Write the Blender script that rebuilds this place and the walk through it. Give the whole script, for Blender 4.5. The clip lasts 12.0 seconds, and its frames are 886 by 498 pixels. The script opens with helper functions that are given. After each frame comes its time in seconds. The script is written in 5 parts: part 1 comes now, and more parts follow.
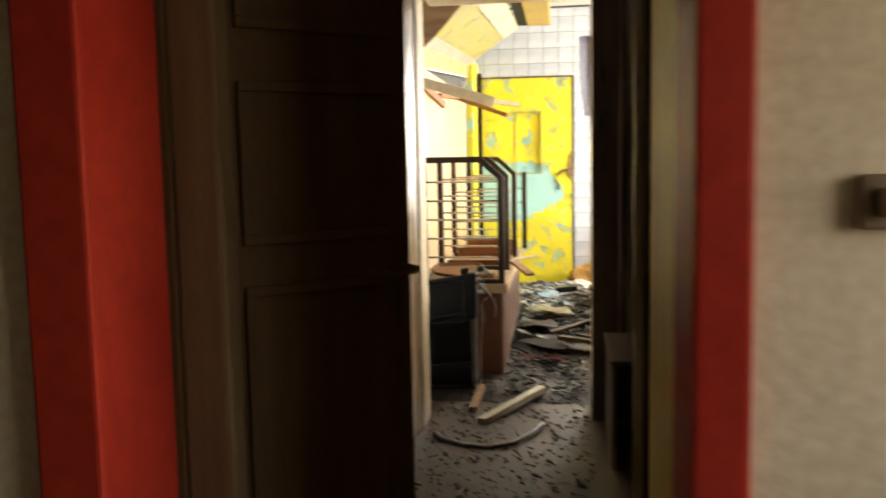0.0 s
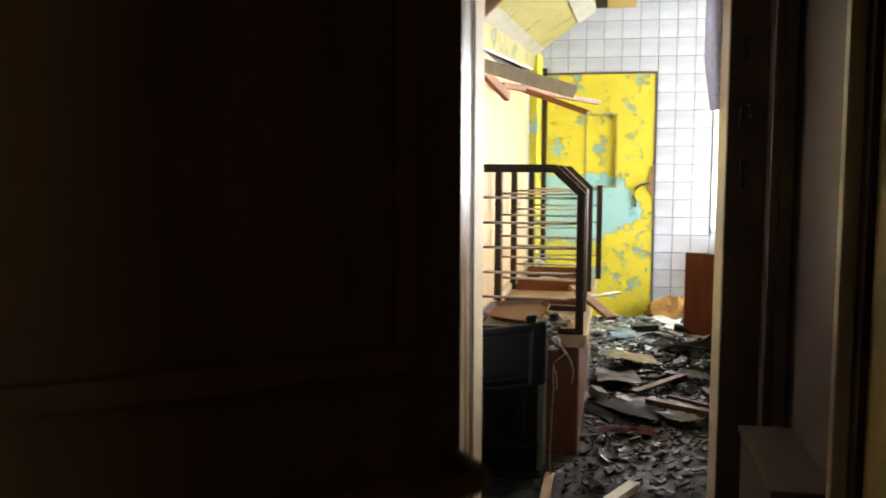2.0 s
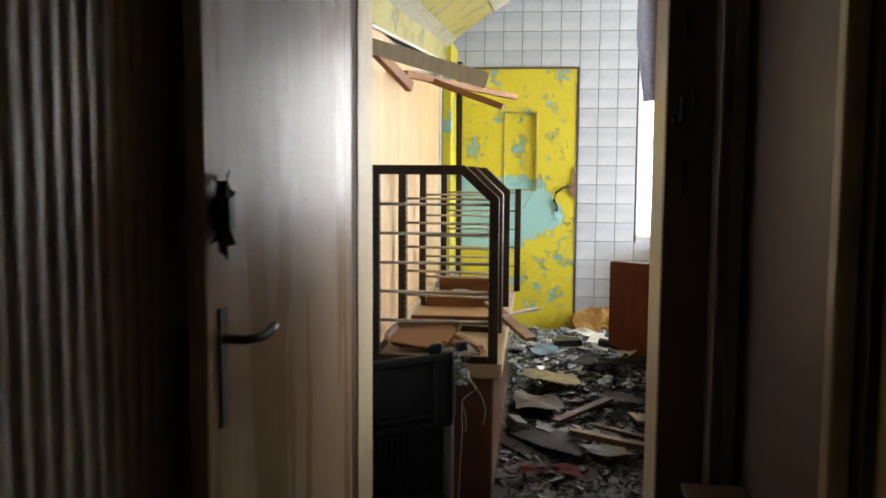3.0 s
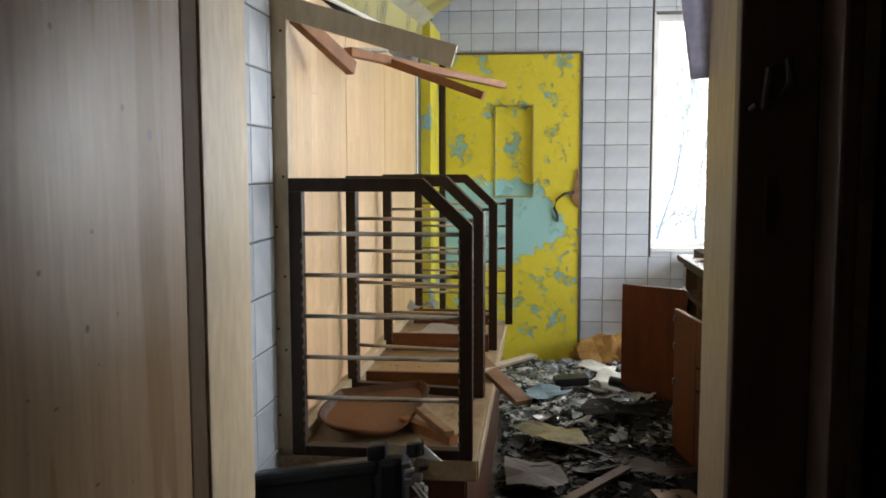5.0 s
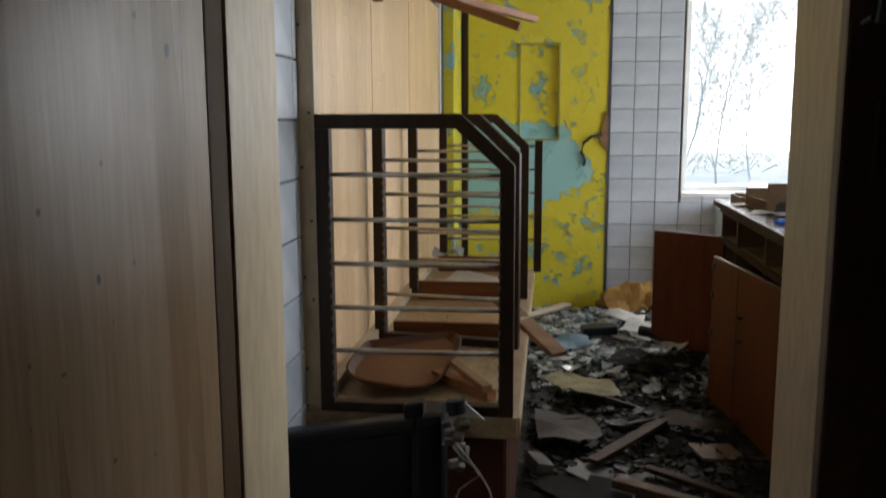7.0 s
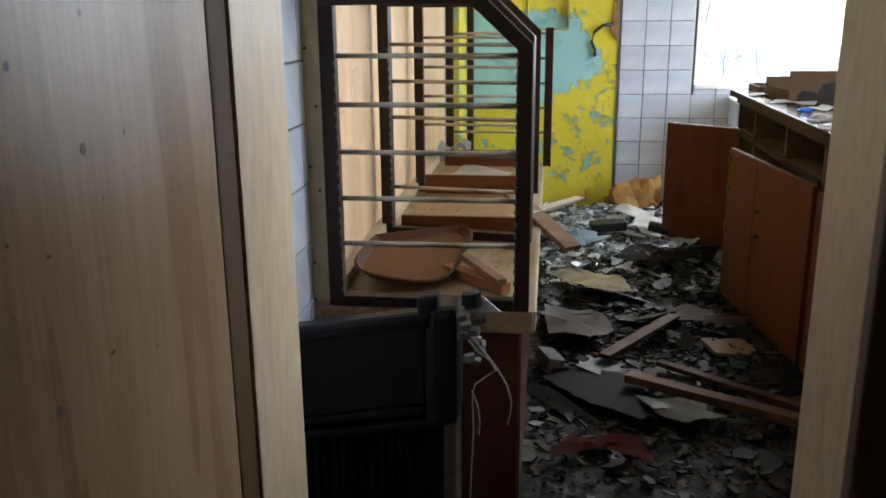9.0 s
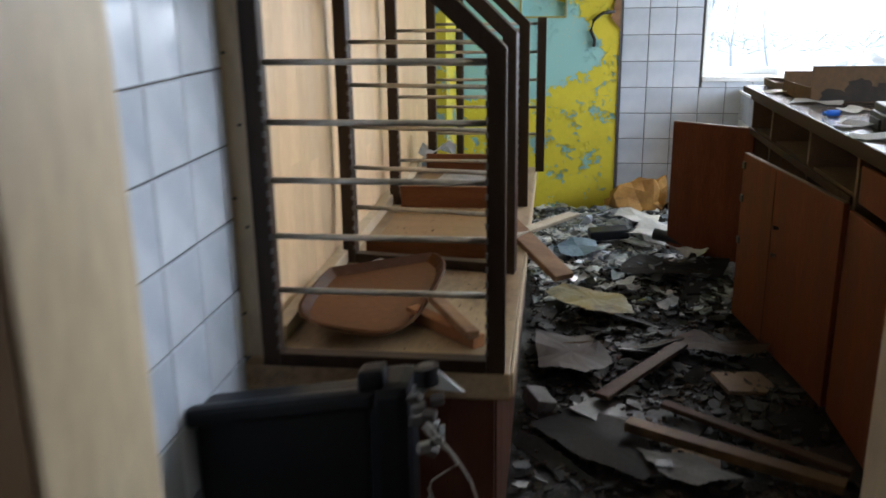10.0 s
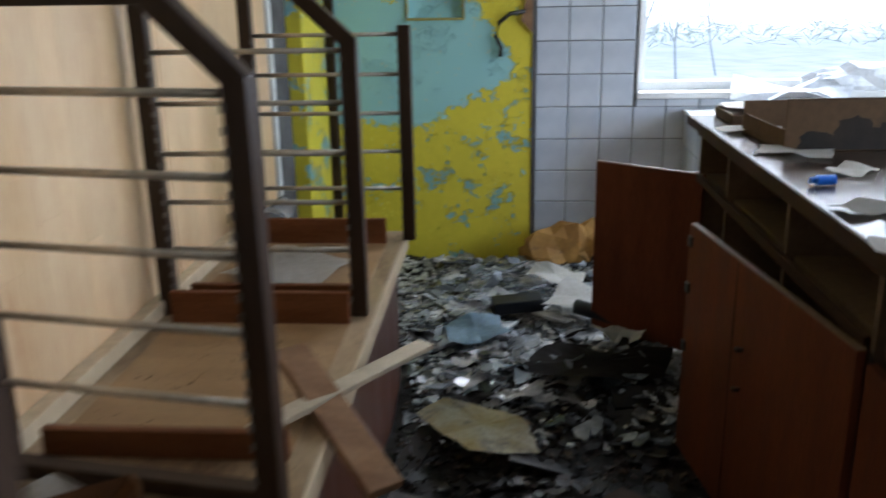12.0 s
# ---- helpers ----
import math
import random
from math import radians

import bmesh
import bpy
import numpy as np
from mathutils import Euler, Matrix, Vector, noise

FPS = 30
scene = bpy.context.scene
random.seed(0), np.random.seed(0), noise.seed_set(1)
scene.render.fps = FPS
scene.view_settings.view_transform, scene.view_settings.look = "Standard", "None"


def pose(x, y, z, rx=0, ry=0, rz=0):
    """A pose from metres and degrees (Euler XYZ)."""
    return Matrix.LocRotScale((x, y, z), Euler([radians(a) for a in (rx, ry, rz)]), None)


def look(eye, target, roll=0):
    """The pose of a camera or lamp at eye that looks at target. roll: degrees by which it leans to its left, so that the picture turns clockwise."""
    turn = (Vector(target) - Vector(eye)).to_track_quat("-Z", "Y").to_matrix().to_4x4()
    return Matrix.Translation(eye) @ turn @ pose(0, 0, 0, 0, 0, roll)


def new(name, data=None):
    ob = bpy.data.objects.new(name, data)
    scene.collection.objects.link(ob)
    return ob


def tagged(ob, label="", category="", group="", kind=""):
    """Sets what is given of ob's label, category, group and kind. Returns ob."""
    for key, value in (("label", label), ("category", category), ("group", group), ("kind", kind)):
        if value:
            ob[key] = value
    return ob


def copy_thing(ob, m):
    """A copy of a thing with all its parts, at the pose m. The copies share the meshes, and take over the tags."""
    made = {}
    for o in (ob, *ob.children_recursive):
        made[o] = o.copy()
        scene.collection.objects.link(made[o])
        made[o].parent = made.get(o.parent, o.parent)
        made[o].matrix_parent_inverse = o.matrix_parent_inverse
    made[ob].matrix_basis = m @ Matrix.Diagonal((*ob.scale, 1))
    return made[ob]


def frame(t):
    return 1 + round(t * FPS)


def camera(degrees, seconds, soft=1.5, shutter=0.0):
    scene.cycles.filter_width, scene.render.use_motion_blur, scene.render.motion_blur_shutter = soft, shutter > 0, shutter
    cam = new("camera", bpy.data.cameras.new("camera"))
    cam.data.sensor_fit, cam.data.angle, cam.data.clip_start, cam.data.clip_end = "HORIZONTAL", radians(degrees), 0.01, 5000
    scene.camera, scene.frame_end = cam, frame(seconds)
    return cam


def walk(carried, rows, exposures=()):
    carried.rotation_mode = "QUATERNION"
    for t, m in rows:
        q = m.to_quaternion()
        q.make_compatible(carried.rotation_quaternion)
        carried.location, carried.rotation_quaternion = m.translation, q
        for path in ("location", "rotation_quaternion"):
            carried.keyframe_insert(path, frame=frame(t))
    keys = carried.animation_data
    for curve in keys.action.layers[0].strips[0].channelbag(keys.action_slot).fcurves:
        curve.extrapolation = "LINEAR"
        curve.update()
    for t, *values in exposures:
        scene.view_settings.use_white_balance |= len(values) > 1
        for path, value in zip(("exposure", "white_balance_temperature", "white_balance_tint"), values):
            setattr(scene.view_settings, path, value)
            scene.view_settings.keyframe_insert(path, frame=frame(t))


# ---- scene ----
cam = camera(54.2, 12.0, soft=1.7, shutter=0.7)
PATH = [
    (0, (0.025, -0.437, 1.374), (-0.25, 1.534, 1.171), -1.1),
    (0.5, (-0.133, -0.124, 1.368), (-0.51, 1.831, 1.181), -0.5),
    (1, (-0.172, 0.195, 1.358), (-0.588, 2.143, 1.176), -0.1),
    (1.5, (-0.169, 0.506, 1.371), (-0.605, 2.449, 1.19), -0.1),
    (2, (-0.213, 0.868, 1.367), (-0.596, 2.823, 1.186), 0.2),
    (2.5, (-0.244, 1.163, 1.347), (-0.512, 3.137, 1.169), 0.5),
    (3, (-0.198, 1.484, 1.369), (-0.407, 3.465, 1.192), 0.4),
    (5, (-0.162, 2.536, 1.422), (-0.377, 4.516, 1.237), -0.1),
    (5.5, (-0.208, 2.65, 1.42), (-0.438, 4.629, 1.241), 0.1),
    (6, (-0.231, 2.702, 1.406), (-0.469, 4.68, 1.227), 0.0),
    (6.5, (-0.243, 2.71, 1.402), (-0.481, 4.684, 1.191), 0.0),
    (7, (-0.251, 2.706, 1.393), (-0.492, 4.668, 1.087), -0.2),
    (7.5, (-0.253, 2.712, 1.369), (-0.492, 4.659, 0.981), -0.1),
    (9.5, (-0.302, 2.929, 1.342), (-0.541, 4.836, 0.791), -0.6),
    (10, (-0.247, 3.241, 1.362), (-0.494, 5.144, 0.799), -0.8),
    (10.5, (-0.212, 3.507, 1.357), (-0.458, 5.409, 0.791), -0.9),
    (11, (-0.195, 3.821, 1.367), (-0.436, 5.723, 0.797), -1.0),
    (11.5, (-0.12, 4.142, 1.353), (-0.338, 6.045, 0.777), -0.9),
    (12, (-0.007, 4.42, 1.376), (-0.146, 6.328, 0.794), -1.0),
]
# exposure follows the clip's camera as it leaves the dark passage
EXPOSURES = [(0, 3.7, 7900, 10), (1.5, 3.6, 6900, 10), (2.5, 3.05, 6700, 10), (3.2, 2.7, 6650, 10), (5.0, 2.2, 6450, 10), (5.5, 2.0, 6450, 10), (6.5, 1.62, 6400, 10), (7.5, 1.8, 6350, 10), (9.5, 2.5, 5900, 10), (10.0, 2.17, 5850, 10), (10.5, 1.97, 5800, 10), (12.0, 1.7, 5600, 10)]
walk(cam, [(t, look(eye, target, roll)) for t, eye, target, roll in PATH], EXPOSURES)


# ---- world and light ----
world = bpy.data.worlds.new("sky")
scene.world = world
world.use_nodes = True
wn = world.node_tree.nodes
sky = wn.new("ShaderNodeTexSky")
sky.sky_type, sky.sun_disc, sky.sun_elevation, sky.sun_rotation = "NISHITA", False, radians(35), radians(20)
sky.air_density, sky.dust_density = 1.0, 3.0
world.node_tree.links.new(sky.outputs[0], wn["Background"].inputs[0])
wn["Background"].inputs[1].default_value = 0.15
sun = new("sun", bpy.data.lights.new("sun", "SUN"))
sun.data.energy, sun.data.angle, sun.data.color = 0.2, radians(20), (1.0, 0.96, 0.9)
sun.matrix_world = look((4, 14, 10), (0, 0, 0))


def window_light(name, x, y, z, w, h, target, power, color=(0.93, 0.97, 1.0)):
    """Daylight through an opening; the entrance one is an added, unseen source."""
    d = bpy.data.lights.new(name, "AREA")
    d.shape, d.size, d.size_y, d.energy, d.color = "RECTANGLE", w, h, power, color
    ob = new(name, d)
    ob.matrix_world = look((x, y, z), target)
    return ob


window_light("daylight_side_window", 3.46, 6.6, 1.65, 2.8, 1.4, (2.0, 6.6, 1.4), 34)
window_light("daylight_sky_over_window", 1.5, 10.6, 4.6, 3.4, 2.8, (0.3, 6.4, 0.9), 110)
# added lamp: unseen entrance source placed to brighten the red door reveal
window_light("entrance_fill_light", 2.66, 0.05, 1.6, 1.5, 1.4, (1, 0.05, 1.4), 3.6, (1.0, 0.84, 0.64))

# ---- materials ----


def mat(name, c1, c2, scale=6.0, rough=0.6, metal=0.0, bump=0.15, fine=60.0, stain=None, amount=0.45, stretch=(1, 1, 1), vary=0.0, spec=0.5, contrast=0.0):
    """Two-scale worn surface: broad blotches from c1 to c2, stains with their own outline, fine relief."""
    m = bpy.data.materials.new(name)
    m.use_nodes = True
    t = m.node_tree
    n, L = t.nodes, t.links
    b = n["Principled BSDF"]
    b.inputs["Metallic"].default_value = metal
    b.inputs["Specular IOR Level"].default_value = spec
    co = n.new("ShaderNodeTexCoord")
    mp = n.new("ShaderNodeMapping")
    mp.inputs["Scale"].default_value = stretch
    L.new(co.outputs["Object"], mp.inputs[0])
    big = n.new("ShaderNodeTexNoise")
    big.inputs["Scale"].default_value, big.inputs["Detail"].default_value = scale, 6
    L.new(mp.outputs[0], big.inputs["Vector"])
    fin = n.new("ShaderNodeTexNoise")
    fin.inputs["Scale"].default_value, fin.inputs["Detail"].default_value = fine, 5
    L.new(mp.outputs[0], fin.inputs["Vector"])
    ramp = n.new("ShaderNodeValToRGB")
    ramp.color_ramp.elements[0].position, ramp.color_ramp.elements[1].position = 0.35 + contrast, 0.68 - contrast
    ramp.color_ramp.elements[0].color, ramp.color_ramp.elements[1].color = (*c1, 1), (*c2, 1)
    L.new(big.outputs[0], ramp.inputs[0])
    col = ramp.outputs[0]
    mixf = n.new("ShaderNodeMix")
    mixf.data_type, mixf.blend_type = "RGBA", "OVERLAY"
    mixf.inputs["Factor"].default_value = 0.35
    L.new(col, mixf.inputs["A"])
    L.new(fin.outputs[0], mixf.inputs["B"])
    col = mixf.outputs["Result"]
    if stain:
        sp = n.new("ShaderNodeTexNoise")
        sp.inputs["Scale"].default_value, sp.inputs["Detail"].default_value, sp.inputs["Roughness"].default_value = scale * 0.8, 9, 0.68
        off = n.new("ShaderNodeMapping")
        off.inputs["Location"].default_value = (3.7, 1.3, 8.1)
        L.new(mp.outputs[0], off.inputs[0])
        L.new(off.outputs[0], sp.inputs["Vector"])
        sr = n.new("ShaderNodeValToRGB")
        sr.color_ramp.elements[0].position, sr.color_ramp.elements[1].position = 1 - amount, min(1.0, 1.12 - amount)
        L.new(sp.outputs[0], sr.inputs[0])
        mx = n.new("ShaderNodeMix")
        mx.data_type = "RGBA"
        L.new(sr.outputs[0], mx.inputs["Factor"])
        L.new(col, mx.inputs["A"])
        mx.inputs["B"].default_value = (*stain, 1)
        col = mx.outputs["Result"]
    if vary:
        oi = n.new("ShaderNodeObjectInfo")
        geo = n.new("ShaderNodeNewGeometry")
        add = n.new("ShaderNodeMath")
        add.operation = "ADD"
        L.new(oi.outputs["Random"], add.inputs[0])
        L.new(geo.outputs["Random Per Island"], add.inputs[1])
        fr = n.new("ShaderNodeMath")
        fr.operation = "FRACT"
        L.new(add.outputs[0], fr.inputs[0])
        mr = n.new("ShaderNodeMapRange")
        mr.inputs["To Min"].default_value, mr.inputs["To Max"].default_value = 1 - vary, 1 + vary * 0.5
        L.new(fr.outputs[0], mr.inputs["Value"])
        hs = n.new("ShaderNodeHueSaturation")
        L.new(mr.outputs[0], hs.inputs["Value"])
        L.new(col, hs.inputs["Color"])
        col = hs.outputs[0]
    L.new(col, b.inputs["Base Color"])
    rr = n.new("ShaderNodeMapRange")
    rr.inputs["To Min"].default_value, rr.inputs["To Max"].default_value = max(0.03, rough - 0.12), min(1, rough + 0.15)
    L.new(big.outputs[0], rr.inputs["Value"])
    L.new(rr.outputs[0], b.inputs["Roughness"])
    bp = n.new("ShaderNodeBump")
    bp.inputs["Strength"].default_value, bp.inputs["Distance"].default_value = bump, 0.004
    L.new(fin.outputs[0], bp.inputs["Height"])
    L.new(bp.outputs[0], b.inputs["Normal"])
    return m


def peeling(name, coat, under, under2, amount, patch=None, scale=7.0):
    """Old paint flaking off: coat over a lower coat with raised edges; patch is the centre and reach of a large bare place."""
    m = bpy.data.materials.new(name)
    m.use_nodes = True
    t = m.node_tree
    n, L = t.nodes, t.links
    b = n["Principled BSDF"]
    co = n.new("ShaderNodeTexCoord")
    ns = n.new("ShaderNodeTexNoise")
    ns.inputs["Scale"].default_value, ns.inputs["Detail"].default_value, ns.inputs["Roughness"].default_value = scale * 0.8, 9, 0.66
    L.new(co.outputs["Object"], ns.inputs["Vector"])
    fine = n.new("ShaderNodeTexNoise")
    fine.inputs["Scale"].default_value, fine.inputs["Detail"].default_value, fine.inputs["Roughness"].default_value = scale * 4.5, 6, 0.7
    L.new(co.outputs["Object"], fine.inputs["Vector"])
    both = n.new("ShaderNodeMath")
    both.operation, both.inputs[1].default_value = "MULTIPLY_ADD", 0.55
    L.new(fine.outputs[0], both.inputs[0])
    L.new(ns.outputs[0], both.inputs[2])
    val = both.outputs[0]
    if patch:
        (px, pz), (rx, rz) = patch
        mp = n.new("ShaderNodeMapping")
        mp.inputs["Location"].default_value = (-px / rx, 0, -pz / rz)
        mp.inputs["Scale"].default_value = (1 / rx, 0, 1 / rz)
        L.new(co.outputs["Object"], mp.inputs[0])
        ln = n.new("ShaderNodeVectorMath")
        ln.operation = "LENGTH"
        L.new(mp.outputs[0], ln.inputs[0])
        mr = n.new("ShaderNodeMapRange")
        mr.inputs["From Max"].default_value, mr.inputs["To Min"].default_value, mr.inputs["To Max"].default_value = 1.3, 1.15, 0.0
        L.new(ln.outputs["Value"], mr.inputs["Value"])
        ad = n.new("ShaderNodeMath")
        L.new(val, ad.inputs[0])
        L.new(mr.outputs[0], ad.inputs[1])
        val = ad.outputs[0]
    edge = n.new("ShaderNodeValToRGB")
    edge.color_ramp.elements[0].position, edge.color_ramp.elements[1].position = 0.98 - amount, 0.988 - amount
    L.new(val, edge.inputs[0])
    v2 = n.new("ShaderNodeValToRGB")
    v2.color_ramp.elements[0].position, v2.color_ramp.elements[1].position = 0.62, 0.66
    v2.color_ramp.elements[0].color, v2.color_ramp.elements[1].color = (*under, 1), (*under2, 1)
    L.new(fine.outputs[0], v2.inputs[0])
    dirt = n.new("ShaderNodeMix")
    dirt.data_type, dirt.blend_type = "RGBA", "MULTIPLY"
    dirt.inputs["Factor"].default_value = 0.25
    dirt.inputs["A"].default_value = (*coat, 1)
    L.new(fine.outputs[0], dirt.inputs["B"])
    warp = n.new("ShaderNodeVectorMath")
    warp.operation = "MULTIPLY_ADD"
    L.new(fine.outputs["Color"], warp.inputs[0])
    warp.inputs[1].default_value = (0.05, 0.05, 0.05)
    L.new(co.outputs["Object"], warp.inputs[2])
    crack = n.new("ShaderNodeTexVoronoi")
    crack.feature = "DISTANCE_TO_EDGE"
    crack.inputs["Scale"].default_value = scale * 8.0
    L.new(warp.outputs[0], crack.inputs["Vector"])
    line = n.new("ShaderNodeMapRange")
    line.inputs["From Max"].default_value = 0.07
    L.new(crack.outputs["Distance"], line.inputs["Value"])
    keep = n.new("ShaderNodeMapRange")
    keep.inputs["From Min"].default_value, keep.inputs["From Max"].default_value = 0.55, 0.63
    keep.inputs["To Min"].default_value, keep.inputs["To Max"].default_value = 1.0, 0.0
    L.new(ns.outputs[0], keep.inputs["Value"])
    cracked = n.new("ShaderNodeMath")
    cracked.operation = "MAXIMUM"
    L.new(line.outputs[0], cracked.inputs[0])
    L.new(keep.outputs[0], cracked.inputs[1])
    lines = n.new("ShaderNodeMix")
    lines.data_type = "RGBA"
    lines.inputs["A"].default_value = (coat[0] * 0.6, coat[1] * 0.55, coat[2] * 0.7, 1)
    L.new(cracked.outputs[0], lines.inputs["Factor"])
    L.new(dirt.outputs["Result"], lines.inputs["B"])
    mx = n.new("ShaderNodeMix")
    mx.data_type = "RGBA"
    L.new(edge.outputs[0], mx.inputs["Factor"])
    L.new(lines.outputs["Result"], mx.inputs["A"])
    L.new(v2.outputs[0], mx.inputs["B"])
    L.new(mx.outputs["Result"], b.inputs["Base Color"])
    b.inputs["Roughness"].default_value = 0.55
    h = n.new("ShaderNodeMath")
    h.operation, h.inputs[1].default_value = "MULTIPLY_ADD", -1.0
    L.new(edge.outputs[0], h.inputs[0])
    L.new(cracked.outputs[0], h.inputs[2])
    bp = n.new("ShaderNodeBump")
    bp.inputs["Strength"].default_value, bp.inputs["Distance"].default_value = 0.9, 0.011
    L.new(h.outputs[0], bp.inputs["Height"])
    L.new(bp.outputs[0], b.inputs["Normal"])
    return m


def wood(name, c1, c2, rough=0.5, along=(14, 14, 1.2), bump=0.12, spec=0.5, stain=None, amount=0.35):
    return mat(name, c1, c2, scale=1.6, rough=rough, bump=bump, fine=22, stretch=along, spec=spec, stain=stain, amount=amount)


M_TILE = mat("white glazed tile", (0.50, 0.545, 0.62), (0.58, 0.625, 0.70), 3, 0.13, bump=0.004, fine=6, vary=0.08, stain=(0.36, 0.36, 0.35), amount=0.27)
M_GROUT = mat("grey grout", (0.085, 0.082, 0.078), (0.15, 0.145, 0.14), 8, 0.95, spec=0.1)
M_PLASTER = mat("dirty beige plaster", (0.52, 0.45, 0.34), (0.66, 0.59, 0.47), 2.5, 0.8, bump=0.3, fine=40, stain=(0.34, 0.27, 0.17), amount=0.38)
M_OCHRE = mat("old ochre wall paint", (0.40, 0.285, 0.115), (0.56, 0.42, 0.19), 2.0, 0.42, bump=0.15, fine=25, stain=(0.2, 0.14, 0.08), amount=0.36, stretch=(1, 1, 0.5))
M_CEIL = mat("grey white ceiling", (0.5, 0.5, 0.48), (0.66, 0.66, 0.63), 2, 0.85, bump=0.3, fine=30, stain=(0.35, 0.3, 0.2), amount=0.4)
M_FLOOR = mat("dirty floor screed", (0.055, 0.036, 0.024), (0.10, 0.068, 0.047), 4, 0.55, bump=0.6, fine=45, stain=(0.05, 0.045, 0.04), amount=0.42)
M_RED = mat("glossy red oil paint", (0.30, 0.018, 0.012), (0.40, 0.032, 0.018), 3, 0.45, spec=0.35, bump=0.12, fine=22, stain=(0.17, 0.02, 0.015), amount=0.3)
M_JAMB = wood("dull ochre jamb paint", (0.10, 0.07, 0.037), (0.15, 0.108, 0.06), 0.5)
M_FRAME = wood("cream painted wood", (0.49, 0.385, 0.245), (0.56, 0.455, 0.305), 0.42, (2, 2, 0.6), 0.03, stain=(0.30, 0.205, 0.11), amount=0.39)
M_DARKDOOR = wood("dark brown door varnish", (0.066, 0.039, 0.018), (0.092, 0.055, 0.026), 0.6, spec=0.12)
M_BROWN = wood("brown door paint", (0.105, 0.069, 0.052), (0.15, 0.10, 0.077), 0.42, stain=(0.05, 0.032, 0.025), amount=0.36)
M_LEAF = wood("worn oak veneer door", (0.31, 0.207, 0.114), (0.40, 0.280, 0.168), 0.27, (8, 8, 0.42), 0.012, stain=(0.22, 0.142, 0.078), amount=0.41)
M_PANEL = mat("pale pine wall panel", (0.61, 0.40, 0.21), (0.69, 0.49, 0.29), 1.6, 0.4, bump=0.03, fine=26, stretch=(1.2, 6, 0.8), vary=0.10, stain=(0.50, 0.27, 0.13), amount=0.40)
M_RACK = wood("dark rack varnish", (0.020, 0.011, 0.007), (0.040, 0.023, 0.014), 0.4, spec=0.22, stain=(0.07, 0.05, 0.035), amount=0.3)
M_WELL = wood("brown stained well board", (0.11, 0.04, 0.015), (0.17, 0.066, 0.027), 0.5, (2, 12, 12), 0.15, spec=0.15)
M_HOODSTRIP = mat("grey cream strip", (0.33, 0.32, 0.25), (0.42, 0.41, 0.33), 4, 0.6, stain=(0.2, 0.18, 0.12), amount=0.4)
M_CRUMBS = mat("brown floor crumbs", (0.02, 0.0145, 0.0105), (0.085, 0.063, 0.046), 9, 0.8, spec=0.2, vary=0.7)
# unseen hall walls, kept dark to cut light bounced onto the red casing
M_HALL = mat("dark low-bounce hall paint", (0.10, 0.08, 0.055), (0.16, 0.13, 0.09), 2.5, 0.6)
M_ALU = mat("dull aluminium rod", (0.40, 0.365, 0.31), (0.55, 0.51, 0.44), 8, 0.4, metal=0.8, bump=0.05, stain=(0.16, 0.14, 0.12), amount=0.33)
M_SLAB = wood("cream counter board", (0.27, 0.185, 0.10), (0.38, 0.28, 0.17), 0.45, (3, 1.2, 3), 0.12, stain=(0.12, 0.066, 0.032), amount=0.51)
M_MAHOG = wood("red brown laminate", (0.07, 0.023, 0.0125), (0.105, 0.038, 0.021), 0.36, (9, 9, 1.2), 0.06, stain=(0.06, 0.025, 0.016), amount=0.3)
M_CAB = wood("reddish cabinet laminate", (0.095, 0.026, 0.0095), (0.14, 0.041, 0.016), 0.58, (8, 8, 1.2), 0.06, spec=0.15, stain=(0.12, 0.045, 0.03), amount=0.3)
M_CABIN = wood("brown chipboard", (0.10, 0.062, 0.033), (0.155, 0.099, 0.056), 0.7, (3, 3, 3), 0.2)
M_TRAY = mat("brown moulded tray", (0.105, 0.042, 0.015), (0.15, 0.064, 0.025), 3, 0.42, spec=0.15, bump=0.06, stain=(0.15, 0.07, 0.035), amount=0.33)
M_RAWWOOD = wood("raw weathered wood", (0.19, 0.105, 0.056), (0.29, 0.172, 0.094), 0.7, (2, 12, 12), 0.2, spec=0.2)
M_ORWOOD = wood("orange pine batten", (0.24, 0.10, 0.04), (0.33, 0.155, 0.07), 0.55, (2, 12, 12), 0.15, spec=0.25)
M_GREYBOARD = wood("grey beige painted board", (0.38, 0.32, 0.23), (0.47, 0.41, 0.31), 0.55, (2, 8, 8), 0.15)
M_BLACK = mat("black plastic", (0.007, 0.0078, 0.010), (0.012, 0.013, 0.0165), 4, 0.36, bump=0.08, stain=(0.022, 0.021, 0.02), amount=0.36, spec=0.25)
M_PEG = mat("dull peg strip", (0.10, 0.095, 0.09), (0.17, 0.16, 0.15), 9, 0.5, metal=0.5)
M_OLDLATH = wood("dark old lath", (0.036, 0.018, 0.010), (0.062, 0.033, 0.019), 0.65, (2, 12, 12), 0.2, spec=0.15)
M_PAPER2 = mat("grimy paper", (0.42, 0.415, 0.40), (0.62, 0.61, 0.59), 5, 0.8, stain=(0.1, 0.085, 0.06), amount=0.42, vary=0.3)
M_FILM = mat("blue grey film", (0.30, 0.38, 0.43), (0.54, 0.62, 0.67), 5, 0.2, stain=(0.09, 0.095, 0.1), amount=0.42, vary=0.35)
M_METAL = mat("dark oxidised metal", (0.025, 0.023, 0.021), (0.05, 0.046, 0.042), 9, 0.55, metal=0.2)
M_STEEL = mat("dull steel", (0.35, 0.35, 0.36), (0.5, 0.5, 0.5), 9, 0.4, metal=0.85)
M_WIRE = mat("pale cable", (0.42, 0.40, 0.36), (0.55, 0.53, 0.49), 10, 0.5)
